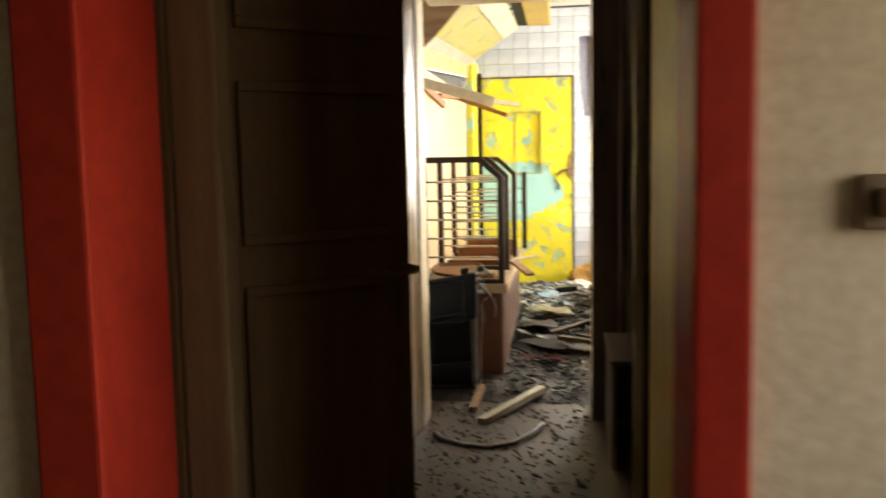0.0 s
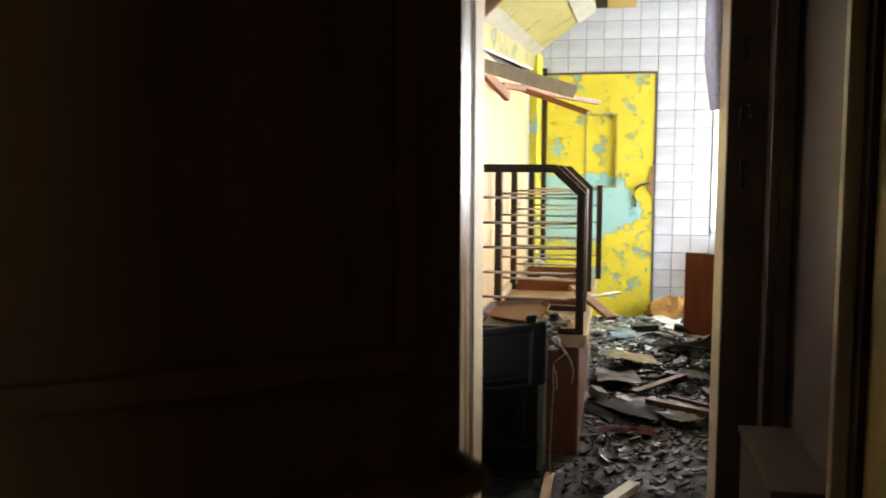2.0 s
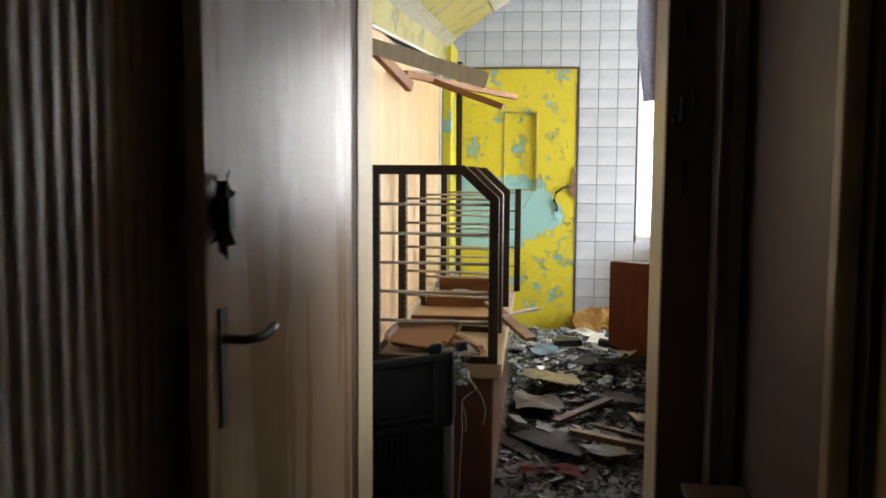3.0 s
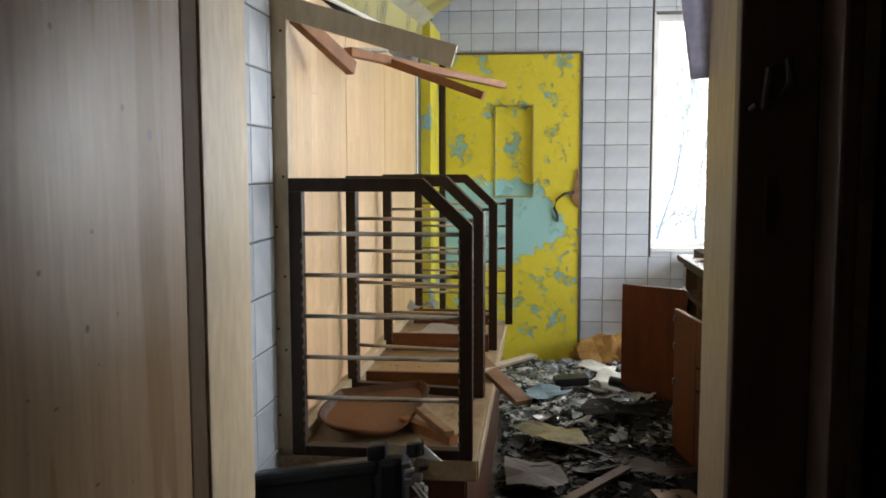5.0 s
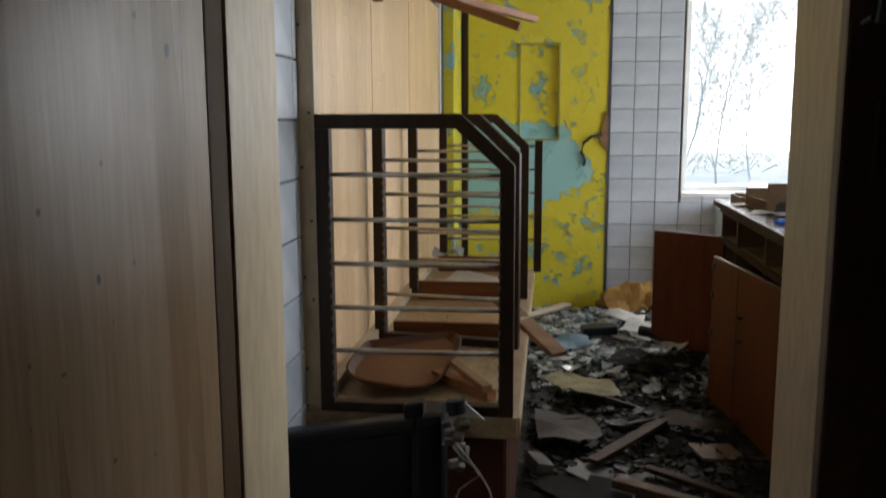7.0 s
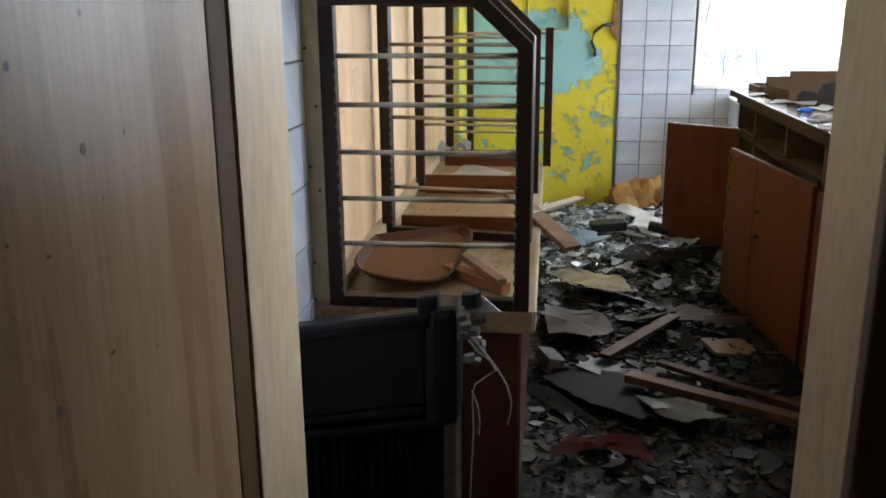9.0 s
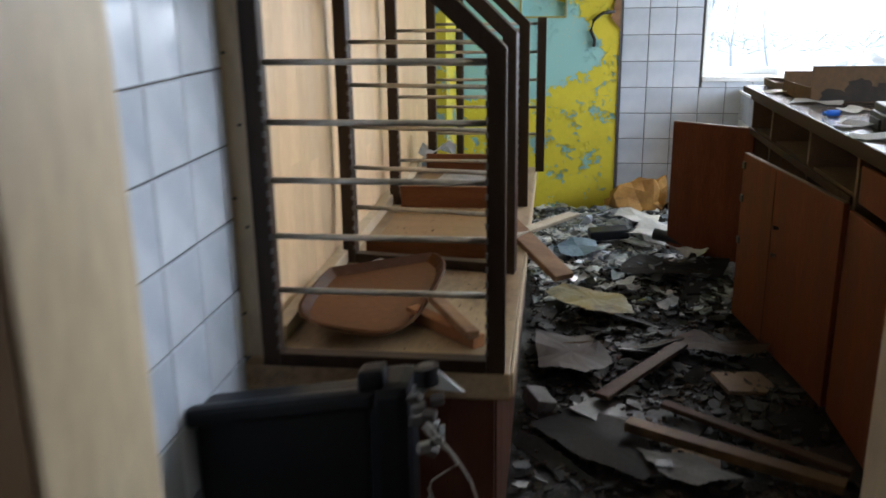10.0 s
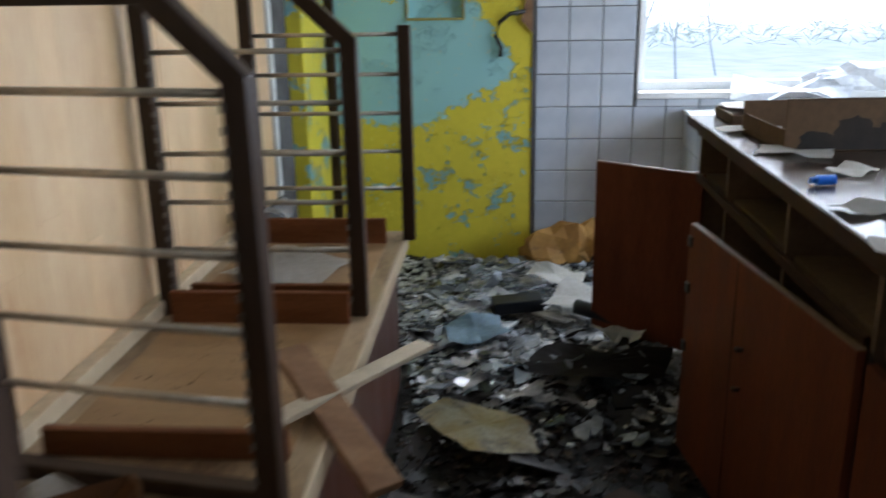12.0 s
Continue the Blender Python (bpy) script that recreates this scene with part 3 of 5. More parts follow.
def yellow_door():
    """Painted-over blind door in the far wall, with a recessed field."""
    d = empty("door_3", "yellow painted blind door, paint flaking off over pale blue", "door", (-0.79, Y_FAR, 0), kind="structure")
    W, T = 0.912, 2.19
    nx0, nx1, nz0, nz1 = 0.345, 0.592, 1.236, 1.843
    bm = bmesh.new()
    yf = -0.045
    for a in ((0, nx0, 0, T), (nx1, W, 0, T), (nx0, nx1, 0, nz0), (nx0, nx1, nz1, T)):
        bm_box(bm, a[0], a[1], yf, -0.002, a[2], a[3])
    bmesh.ops.remove_doubles(bm, verts=bm.verts, dist=0.0005)
    part("leaf", bm, M_YELLOW, d)
    part("recessed_field", box_bm(nx0, nx1, -0.014, -0.003, nz0, nz1), M_YELLOW, d)
    b2 = bmesh.new()
    for a in ((nx0 - 0.012, nx1 + 0.012, nz0 - 0.012, nz0), (nx0 - 0.012, nx1 + 0.012, nz1, nz1 + 0.012), (nx0 - 0.012, nx0, nz0, nz1), (nx1, nx1 + 0.012, nz0, nz1)):
        bm_box(b2, a[0], a[1], yf - 0.008, yf, a[2], a[3], bevel=0.003)
    part("field_bead", b2, M_YELLOW2, d)
    part("edge_strip", box_bm(W, W + 0.01, -0.052, -0.001, 0, T, bevel=0.003), M_GROUT, d)
    part("edge_strip", box_bm(-0.03, W + 0.01, -0.055, -0.001, T, T + 0.014, bevel=0.003), M_CABIN, d)
    part("stile", box_bm(-0.042, -0.002, -0.075, -0.002, 0, 2.25, bevel=0.006), M_RACK, d, "dark gap and stile beside the door")
    return d


yellow_door()
thing("pilaster", box_bm(X_L + 0.001, -0.835, 8.02, Y_FAR - 0.001, 0, 2.35, bevel=0.004), M_YELLOW, "yellow flaking pier in the corner beside the blind door", "pier", kind="structure")


def parapet():
    """Low pier under the window, faced with the same tiles."""
    lw = thing("low_wall", box_bm(0.84, 1.12, 8.11, Y_FAR - 0.002, 0, 0.79), M_GROUT, "low white tiled pier under the window", "low wall", kind="structure")
    part("coping", box_bm(0.828, 1.125, 8.098, Y_FAR - 0.003, 0.7905, 0.806, bevel=0.003), M_WHITE, lw, "pale grey coping")
    for k in range(5):
        z0, z1 = max(0.0, 0.79 - 0.152 * (k + 1)) + 0.002, 0.79 - 0.152 * k - 0.002
        for a, b in ((0.842, 0.977), (0.981, 1.118)):
            part("tile", box_bm(a, b, 8.103, 8.1095, z0, z1, bevel=0.002), M_TILE, lw)
        for a, b in ((8.112, 8.258), (8.262, 8.408), (8.412, 8.544)):
            part("tile", box_bm(0.8335, 0.8395, a, b, z0, z1, bevel=0.002), M_TILE, lw)


parapet()


def wood_panels():
    """Veneered sheets laid up from short strips, each strip a shade of its own."""
    wl = empty("wall_panelling", "pale pine veneer panelling behind the counter", "panelling", (X_L, 4.95, 0.6), kind="structure")
    rnd = random.Random(31)
    for a, b in ((0.05, 0.815), (0.821, 1.638), (1.644, 2.68)):
        panel = part("panel", box_bm(0.004, 0.018, a, b, 0.0, 1.38), M_PANEL, wl)
        n = round((b - a) / 0.085)
        w = (b - a) / n
        for k in range(n):
            z, step = 0.0, rnd.uniform(0.2, 0.6)
            while z < 1.38:
                z2 = min(1.38, z + step)
                part("veneer_strip", box_bm(0.0185, 0.022, a + k * w + 0.0003, a + (k + 1) * w - 0.0003, z + 0.0003, z2 - 0.0003), M_PANEL, panel)
                z, step = z2, rnd.uniform(0.4, 0.7)
    part("end_strip", box_bm(0.002, 0.03, 2.70, 2.74, 0.0, 1.5, bevel=0.003), M_WHITE, wl)
    part("post", box_bm(0.001, 0.048, -0.05, -0.008, 0.02, 1.75, bevel=0.004), M_FRAME, wl, "cream painted upright with nails")
    for k, z in enumerate((0.12, 0.31, 0.37, 0.52, 0.66, 0.80, 1.02, 1.2)):
        part("nail", tube_bm([(0.012 + 0.022 * (k % 2), -0.052, z), (0.012 + 0.022 * (k % 2), -0.056, z)], 0.004, 6), M_METAL, wl)


wood_panels()


def hood():
    """Sagging yellow canopy over the counter with a boxed duct along its top."""
    h = empty("extractor_hood", "sagging yellow painted canopy hood with white edges over the counter", "extractor hood", (-0.86, 6.1, 2.0))
    inv = Matrix.Translation((0.86, -6.1, -2.0))

    def sheet(p, q, r, s, t=0.012):
        bm = bmesh.new()
        v = [bm.verts.new(Vector(a)) for a in (p, q, r, s)]
        f = bm.faces.new(v)
        n = (Vector(q) - Vector(p)).cross(Vector(s) - Vector(p)).normalized() * t
        w = [bm.verts.new(Vector(a) + n) for a in (p, q, r, s)]
        bm.faces.new(w[::-1])
        for k in range(4):
            bm.faces.new((v[k], w[k], w[(k + 1) % 4], v[(k + 1) % 4]))
        bmesh.ops.recalc_face_normals(bm, faces=bm.faces)
        bmesh.ops.transform(bm, matrix=inv, verts=bm.verts)
        return bm

    vn, fn, tn = (-0.875, 4.9, 1.96), (-0.872, 4.9, 2.11), (-0.40, 4.9, 2.50)
    vf, ff, tf = (-0.825, 7.4, 2.12), (-0.812, 7.4, 2.23), (-0.365, 7.4, 2.55)
    part("lower_panel", sheet(vn, vf, ff, fn), M_YELLOW2, h)
    part("sloped_panel", sheet(fn, ff, tf, tn), M_YELLOW2, h)
    mix = lambda a, b, k, d=0.0: tuple(p + (q - p) * k for p, q in zip(a[:2], b[:2])) + (a[2] + (b[2] - a[2]) * k - d,)
    part("fold_strip", sheet(mix(fn, tn, -0.03, 0.02), mix(ff, tf, -0.03, 0.02), mix(ff, tf, 0.17, 0.02), mix(fn, tn, 0.17, 0.02), 0.004), M_HOODSTRIP, h, "grey white cover strip along the fold")
    part("margin", sheet(mix(fn, tn, 0.72, 0.02), mix(ff, tf, 0.72, 0.02), mix(ff, tf, 1.0, 0.02), mix(fn, tn, 1.0, 0.02), 0.004), M_HOODSTRIP, h, "grey white margin board")
    for a, b in ((vn, vf), (fn, ff), (ff, tf), (vf, ff)):
        bm = tube_bm([a, b], 0.011, 6)
        bmesh.ops.transform(bm, matrix=inv, verts=bm.verts)
        part("edge", bm, M_WHITE, h, "white edge strip")
    part("end_board", prism_bm([(-0.89, 1.99), (-0.73, 2.135), (-0.56, 2.32), (-0.40, 2.52), (-0.37, 2.88), (-0.89, 2.88)], 4.86, 4.885), M_RAWWOOD, h, "bare brown end board").matrix_local = inv
    bm = bmesh.new()
    bm_box(bm, -0.365, -0.28, 4.9, 7.42, 2.55, H - 0.004, m=inv)
    part("duct_side", bm, M_RUST, h, "grey side board")
    part("duct", box_bm(-0.278, -0.075, 4.92, 7.42, 2.545, H - 0.004, bevel=0.006, m=inv), mat("ochre board", (0.42, 0.30, 0.08), (0.52, 0.38, 0.12), 3, 0.6), h, "ochre boxed duct")


hood()

M_PLY = wood("scratched yellow brown plywood", (0.24, 0.145, 0.064), (0.33, 0.21, 0.10), 0.55, (2, 9, 2), 0.15, stain=(0.12, 0.07, 0.04), amount=0.36)

# ---- serving counter ----


def counter():
    c = empty("serving_counter", "low serving counter with cream top board and red-brown front", "counter", (-0.61, 6.0, 0))
    inv = Matrix.Translation((0.61, -6.0, 0))
    part("top_board", box_bm(X_L + 0.004, -0.325, 4.89, 7.15, 0.545, 0.606, bevel=0.004, m=inv), M_SLAB, c)
    part("front_panel", box_bm(X_L + 0.006, -0.36, 4.925, 4.945, 0.0, 0.543, bevel=0.003, m=inv), M_MAHOG, c)
    part("side_panel", box_bm(-0.375, -0.355, 4.946, 7.1, 0.0, 0.543, bevel=0.003, m=inv), M_MAHOG, c)
    part("back_rail", box_bm(X_L + 0.024, -0.84, 5.02, 7.1, 0.607, 0.645, bevel=0.004, m=inv), M_FRAME, c, "cream rail along the wall")
    part("side_lip", box_bm(-0.324, -0.318, 4.9, 7.14, 0.55, 0.604, bevel=0.002, m=inv), M_FRAME, c)
    # well frames between the racks
    for y0, y1 in ((5.70, 6.33), (6.45, 7.0)):
        part("well_floor", box_bm(-0.80, -0.37, y0 + 0.021, y1 - 0.021, 0.607, 0.613, m=inv), M_PLY, c, "scratched yellow brown board")
        part("well_edge", box_bm(-0.80, -0.37, y0, y0 + 0.02, 0.607, 0.66, bevel=0.003, m=inv), M_WELL, c, "stained brown well board")
        part("well_edge", box_bm(-0.80, -0.37, y1 - 0.02, y1, 0.607, 0.69, bevel=0.003, m=inv), M_WELL, c, "stained brown well board")


counter()


def tray_rack(name, label, full=True):
    """Bent frame of dark laths with aluminium rods; stands in the plane y = 0, foot at z = 0."""
    r = empty(name, label, "rack", group="tray racks on the counter")
    x0, x1, h, xb, zs, w = 0.0, 0.515, 0.79, 0.377, 0.66, 0.038
    d = 0.018
    part("post", box_bm(x0, x0 + w, -d, d, 0, h - w if full else h, bevel=0.003), M_RACK, r)
    part("post", box_bm(x1 - w, x1, -d, d, 0, zs, bevel=0.003), M_RACK, r)
    if full:
        part("top_rail", box_bm(x0, xb, -d, d, h - w, h, bevel=0.003), M_RACK, r)
        part("slanted_rail", prism_bm([(xb, h), (xb - 0.012, h - w), (x1 - w, zs - 0.012), (x1, zs)], -d, d, bevel=0.002), M_RACK, r)
        part("bottom_rail", box_bm(x0 + w, x1 - w, -d, d, 0, w * 0.75, bevel=0.003), M_RACK, r)
    for k in range(5):
        z = 0.164 + k * 0.1175
        part("rod", tube_bm([(x0 + w * 0.6, 0.006, z), (x1 - w * 0.6, 0.006, z)], 0.0065, 10), M_ALU, r, "aluminium rod", smooth=True)
    # screw strips down the posts
    for px in (x0 + w - 0.001, x1 - w + 0.001):
        bm = bmesh.new()
        for k in range(20):
            z = 0.04 + k * 0.03
            if z < zs - 0.03:
                bm_box(bm, px - 0.003, px + 0.003, -d - 0.0025, -d + 0.001, z, z + 0.012)
        part("peg_strip", bm, M_PEG, r, "row of small metal pegs")["kind"] = "stuff"
    return r


RACK = tray_rack("tray_rack", "dark wooden tray rack with aluminium rods standing on the counter")
RACK.location = (-0.851, 4.905, 0.6065)
copy_thing(RACK, pose(-0.853, 5.655, 0.6065, 0, 0, -9))
copy_thing(RACK, pose(-0.851, 6.39, 0.6065))
RACK_D = tray_rack("tray_rack", "broken tray rack without its top rail on the counter", full=False)
RACK_D.location = (-0.80, 7.05, 0.6065)


def tray():
    """Oval-ended brown serving tray leaning in the rack."""
    bm = bmesh.new()
    n = 28
    out, inn, top = [], [], []
    for k in range(n):
        a = 2 * math.pi * k / n
        sx = 0.142 * abs(math.cos(a)) ** 0.62 * (1 if math.cos(a) > 0 else -1)
        sy = 0.285 * abs(math.sin(a)) ** 0.5 * (1 if math.sin(a) > 0 else -1)
        sy = min(sy, 0.19 + sx)
        inn.append(bm.verts.new((sx * 0.88, sy * 0.91, 0)))
        out.append(bm.verts.new((sx, sy, 0.022)))
        top.append(bm.verts.new((sx * 1.045, sy * 1.025, 0.019)))
    bm.faces.new(inn)
    rim = bmesh.new()
    ri, ro, rt = ([rim.verts.new(v.co) for v in ring] for ring in (inn, out, top))
    for k in range(n):
        j = (k + 1) % n
        rim.faces.new((ri[k], ri[j], ro[j], ro[k]))
        rim.faces.new((ro[k], ro[j], rt[j], rt[k]))
    bmesh.ops.delete(bm, geom=[v for v in bm.verts if not v.link_faces], context="VERTS")
    bmesh.ops.solidify(bm, geom=list(bm.faces), thickness=0.004)
    bmesh.ops.solidify(rim, geom=list(rim.faces), thickness=0.004)
    ob = empty("serving_tray", "brown moulded serving tray with one slanting end lying on the counter", "tray")
    part("base", bm, M_TRAY, ob)
    part("rim", rim, M_TRAY, ob)
    ob.matrix_world = pose(-0.682, 5.285, 0.645, 2.5, 6, -4)


tray()

# ---- cabinet ----


def cabinet():
    c = empty("kitchen_cabinet", "derelict reddish brown kitchen cabinet with open compartments and sagging doors", "cabinet", (0.64, 6.2, 0))
    inv = Matrix.Translation((-0.64, -6.2, 0))
    y0, y1, xf, xb = 4.75, 7.3, 0.64, 1.3
    part("worktop", box_bm(xf - 0.035, xb + 0.02, y0 - 0.02, y1 + 0.03, 0.925, 0.955, bevel=0.004, m=inv), M_TOP, c, "stained dark worktop with pale edge")
    part("edge_band", box_bm(xf - 0.042, xf - 0.0352, y0 - 0.02, y1 + 0.03, 0.926, 0.954, bevel=0.001, m=inv), M_OLDLATH, c)
    for y in (y0, 5.86, 6.37, 6.92, y1 - 0.02):
        part("upright", box_bm(xf, xb, y, y + 0.02, 0.02, 0.924, bevel=0.002, m=inv), M_CABIN, c)
    part("back_board", box_bm(xb - 0.012, xb, y0 + 0.02, y1 - 0.02, 0.02, 0.924, m=inv), M_DARKDOOR, c)
    part("mid_shelf", box_bm(xf + 0.02, xb - 0.014, y0 + 0.02, y1 - 0.02, 0.75, 0.768, bevel=0.002, m=inv), M_CABIN, c)
    part("front_rail", box_bm(xf - 0.012, xf - 0.001, 5.88, y1, 0.745, 0.772, bevel=0.002, m=inv), M_OLDLATH, c)
    part("top_rail", box_bm(xf - 0.012, xf - 0.001, y0, y1, 0.895, 0.923, bevel=0.002, m=inv), M_OLDLATH, c)
    part("base_shelf", box_bm(xf + 0.02, xb - 0.014, y0 + 0.02, y1 - 0.02, 0.08, 0.1, bevel=0.002, m=inv), M_CABIN, c)
    part("plinth", box_bm(xf + 0.05, xf + 0.07, y0, y1, 0.0, 0.079, bevel=0.002, m=inv), M_DARKDOOR, c)
    part("closed_front", box_bm(xf - 0.02, xf - 0.002, y0, 5.84, 0.09, 0.74, bevel=0.003, m=inv), M_CAB, c, "reddish brown closed front panel")
    part("drawer_front", box_bm(xf - 0.02, xf - 0.002, y0, 5.78, 0.775, 0.885, bevel=0.003, m=inv), M_CAB, c, "reddish brown drawer front")

    def leaf(p, q, z0, z1, handle, label):
        w = math.hypot(q[0] - p[0], q[1] - p[1])
        d = part("door", box_bm(0, w, -0.009, 0.009, 0, z1 - z0, bevel=0.002), M_CAB, c, label)
        d.location = Vector((p[0] - 0.64, p[1] - 6.2, z0))
        d.rotation_euler = (0, 0, math.atan2(q[1] - p[1], q[0] - p[0]))
        part("edge_band", box_bm(0.001, w - 0.001, -0.0085, 0.0085, z1 - z0 + 0.0004, z1 - z0 + 0.003), M_CABIN, d)
        for s in (0.006, w - 0.018):
            part("hinge", box_bm(s, s + 0.014, -0.016, -0.0092, 0.52 * (z1 - z0), 0.52 * (z1 - z0) + 0.02, bevel=0.002), M_METAL, d)
        if handle:
            hx, s = handle
            part("seam", box_bm(hx - 0.002, hx + 0.002, 0.0092, 0.0105, 0.004, z1 - z0 - 0.004), M_OLDLATH, d, "dark seam between two door boards")
            for zz in (0.36, 0.46):
                part("handle_stub", tube_bm([(hx - 0.06, s * 0.009, zz), (hx - 0.06, s * 0.022, zz), (hx - 0.064, s * 0.026, zz + 0.006)], 0.006, 8), M_METAL, d, "broken stub of a handle", smooth=True)
            for zz in (0.3, 0.47, 0.6):
                part("hinge", box_bm(w - 0.03, w - 0.004, 0.0092, 0.016, zz, zz + 0.028, bevel=0.002), M_METAL, d)
        return d

    leaf((0.655, 7.27), (0.33, 7.51), 0.13, 0.765, None, "open red-brown door hanging wide")
    leaf((0.615, 5.85), (0.50, 6.69), 0.10, 0.757, (0.52, 1), "red-brown double-width door sagging ajar")


M_TOP = mat("stained worktop", (0.024, 0.015, 0.0095), (0.052, 0.032, 0.02), 3, 0.2, bump=0.05, stain=(0.2, 0.17, 0.14), amount=0.33)
cabinet()


M_SOOT = mat("black damp stain", (0.012, 0.008, 0.006), (0.03, 0.02, 0.014), 20, 0.8)


def carton():
    b = empty("cardboard_box", "torn cardboard box with dark water stains on the worktop", "box", (0.9, 6.75, 0.9555))
    for a in ((-0.2, 0.35, -0.075, -0.07, 0.13), (-0.2, 0.35, 0.24, 0.245, 0.09), (-0.2, -0.195, -0.07, 0.24, 0.055), (0.345, 0.35, -0.07, 0.24, 0.08)):
        part("side", box_bm(a[0], a[1], a[2], a[3], 0, a[4], bevel=0.001), M_CARD, b)
    part("bottom", box_bm(-0.195, 0.345, -0.07, 0.24, 0, 0.005), M_CARD, b)
    part("edge_tape", box_bm(-0.2, 0.35, -0.0765, -0.069, 0.1302, 0.134), M_DARKDOOR, b, "dark wet upper edge")
    rnd = random.Random(5)
    for cx, cz, r in ((-0.03, 0.055, 0.045), (0.0, 0.02, 0.07), (0.12, 0.018, 0.09), (0.24, 0.07, 0.05), (-0.12, 0.012, 0.05)):
        ring = [(cx + r * (0.8 + 0.5 * rnd.random()) * math.cos(6.283 * k / 18), max(0.002, min(0.126, cz + 0.75 * r * (0.75 + 0.5 * rnd.random()) * math.sin(6.283 * k / 18)))) for k in range(18)]
        bm = bmesh.new()
        bm.faces.new([bm.verts.new((x, -0.0755 - 0.0004 * cx, z)) for x, z in ring])
        part("stain", bm, M_SOOT, b, "black water stain")
    b.rotation_euler = (0, 0, radians(4))


carton()

# ---- hanging boards over the counter ----
thing("sloping_board", beam_bm((-0.855, 4.915, 1.865), (-0.388, 4.915, 1.725), 0.018, 0.062), M_FRAME, "cream painted board hanging loose from the upright", "board")
thing("batten", beam_bm((-0.84, 4.95, 1.85), (-0.742, 5.24, 1.735), 0.03, 0.045), M_ORWOOD, "orange pine batten dangling behind the sloping board", "batten", group="dangling battens")
thing("batten", beam_bm((-0.80, 5.72, 1.845), (-0.355, 5.66, 1.68), 0.035, 0.03), M_ORWOOD, "orange pine batten broken off and hanging across the counter", "batten", group="dangling battens")
thing("batten", beam_bm((-0.80, 5.45, 1.815), (-0.325, 6.70, 1.815), 0.035, 0.03), M_ORWOOD, "long orange pine batten hanging under the hood", "batten", group="dangling battens")
thing("torn_veneer", beam_bm((-0.86, 5.5, 1.83), (-0.70, 5.62, 1.84), 0.05, 0.012), M_PAPER, "pale torn strip of veneer on the panelling", "veneer strip")

# ---- loose things on the counter ----
thing("plank", beam_bm((-0.43, 5.98, 0.69), (-0.205, 5.70, 0.555), 0.07, 0.02), M_RAWWOOD, "weathered plank sticking out over the counter edge", "plank")
thing("plank", beam_bm((-0.44, 5.74, 0.64), (-0.17, 6.13, 0.642), 0.045, 0.012), M_GREYBOARD, "thin pale lath lying across the counter edge", "lath")
thing("plank", beam_bm((-0.58, 5.2, 0.623), (-0.40, 5.02, 0.623), 0.035, 0.03), M_ORWOOD, "short brown batten on the counter", "batten")
thing("plank", beam_bm((-0.53, 5.22, 0.655), (-0.41, 4.99, 0.65), 0.03, 0.02), M_RAWWOOD, "short splintered lath on the counter", "lath")


def sheet_thing(name, pts, z, material, label, category, tilt=(0, 0), sag=0.012, t=0.003, seed=1, group=""):
    """A bent sheet with a ragged outline lying on its support."""
    rnd = random.Random(seed)
    cx = sum(p[0] for p in pts) / len(pts)
    cy = sum(p[1] for p in pts) / len(pts)
    bm = bmesh.new()
    ring = []
    for i, (x, y) in enumerate(pts):
        x2, y2 = pts[(i + 1) % len(pts)]
        for k in range(4):
            f = k / 4
            px, py = x + (x2 - x) * f, y + (y2 - y) * f
            if k:
                px, py = px + rnd.uniform(-0.006, 0.006), py + rnd.uniform(-0.006, 0.006)
            ring.append((px - cx, py - cy))
    rows = [[bm.verts.new((x * s, y * s, sag * s * s * math.sin(3 * math.atan2(y, x) + seed) + rnd.uniform(-0.1, 0.1) * sag + x * s * tilt[0] + y * s * tilt[1])) for x, y in ring] for s in (1.0, 0.66, 0.33)]
    c = bm.verts.new((0, 0, 0))
    n = len(ring)
    for a, b in zip(rows, rows[1:]):
        for k in range(n):
            bm.faces.new((a[k], a[(k + 1) % n], b[(k + 1) % n], b[k]))
    for k in range(n):
        bm.faces.new((rows[-1][k], rows[-1][(k + 1) % n], c))
    bmesh.ops.solidify(bm, geom=list(bm.faces), thickness=t)
    ob = thing(name, bm, material, label, category, group)
    ob.location = (cx, cy, z)
    return ob


sheet_thing("paper_sheet", [(-0.80, 5.55), (-0.66, 5.46), (-0.60, 5.54), (-0.72, 5.63)], 0.62, M_PAPER, "crumpled pale paper lying on the counter", "paper", seed=7)
sheet_thing("paper_sheet", [(-0.78, 6.62), (-0.5, 6.55), (-0.42, 6.8), (-0.7, 6.9)], 0.625, M_PAPER, "crumpled white paper lying in the counter well", "paper", seed=9)
sheet_thing("plastic_film", [(-0.84, 7.0), (-0.7, 6.96), (-0.68, 7.1), (-0.82, 7.13)], 0.70, M_CLEAR, "milky plastic film on the counter end", "film", seed=5, sag=0.03)

# ---- appliance housing in front of the counter ----


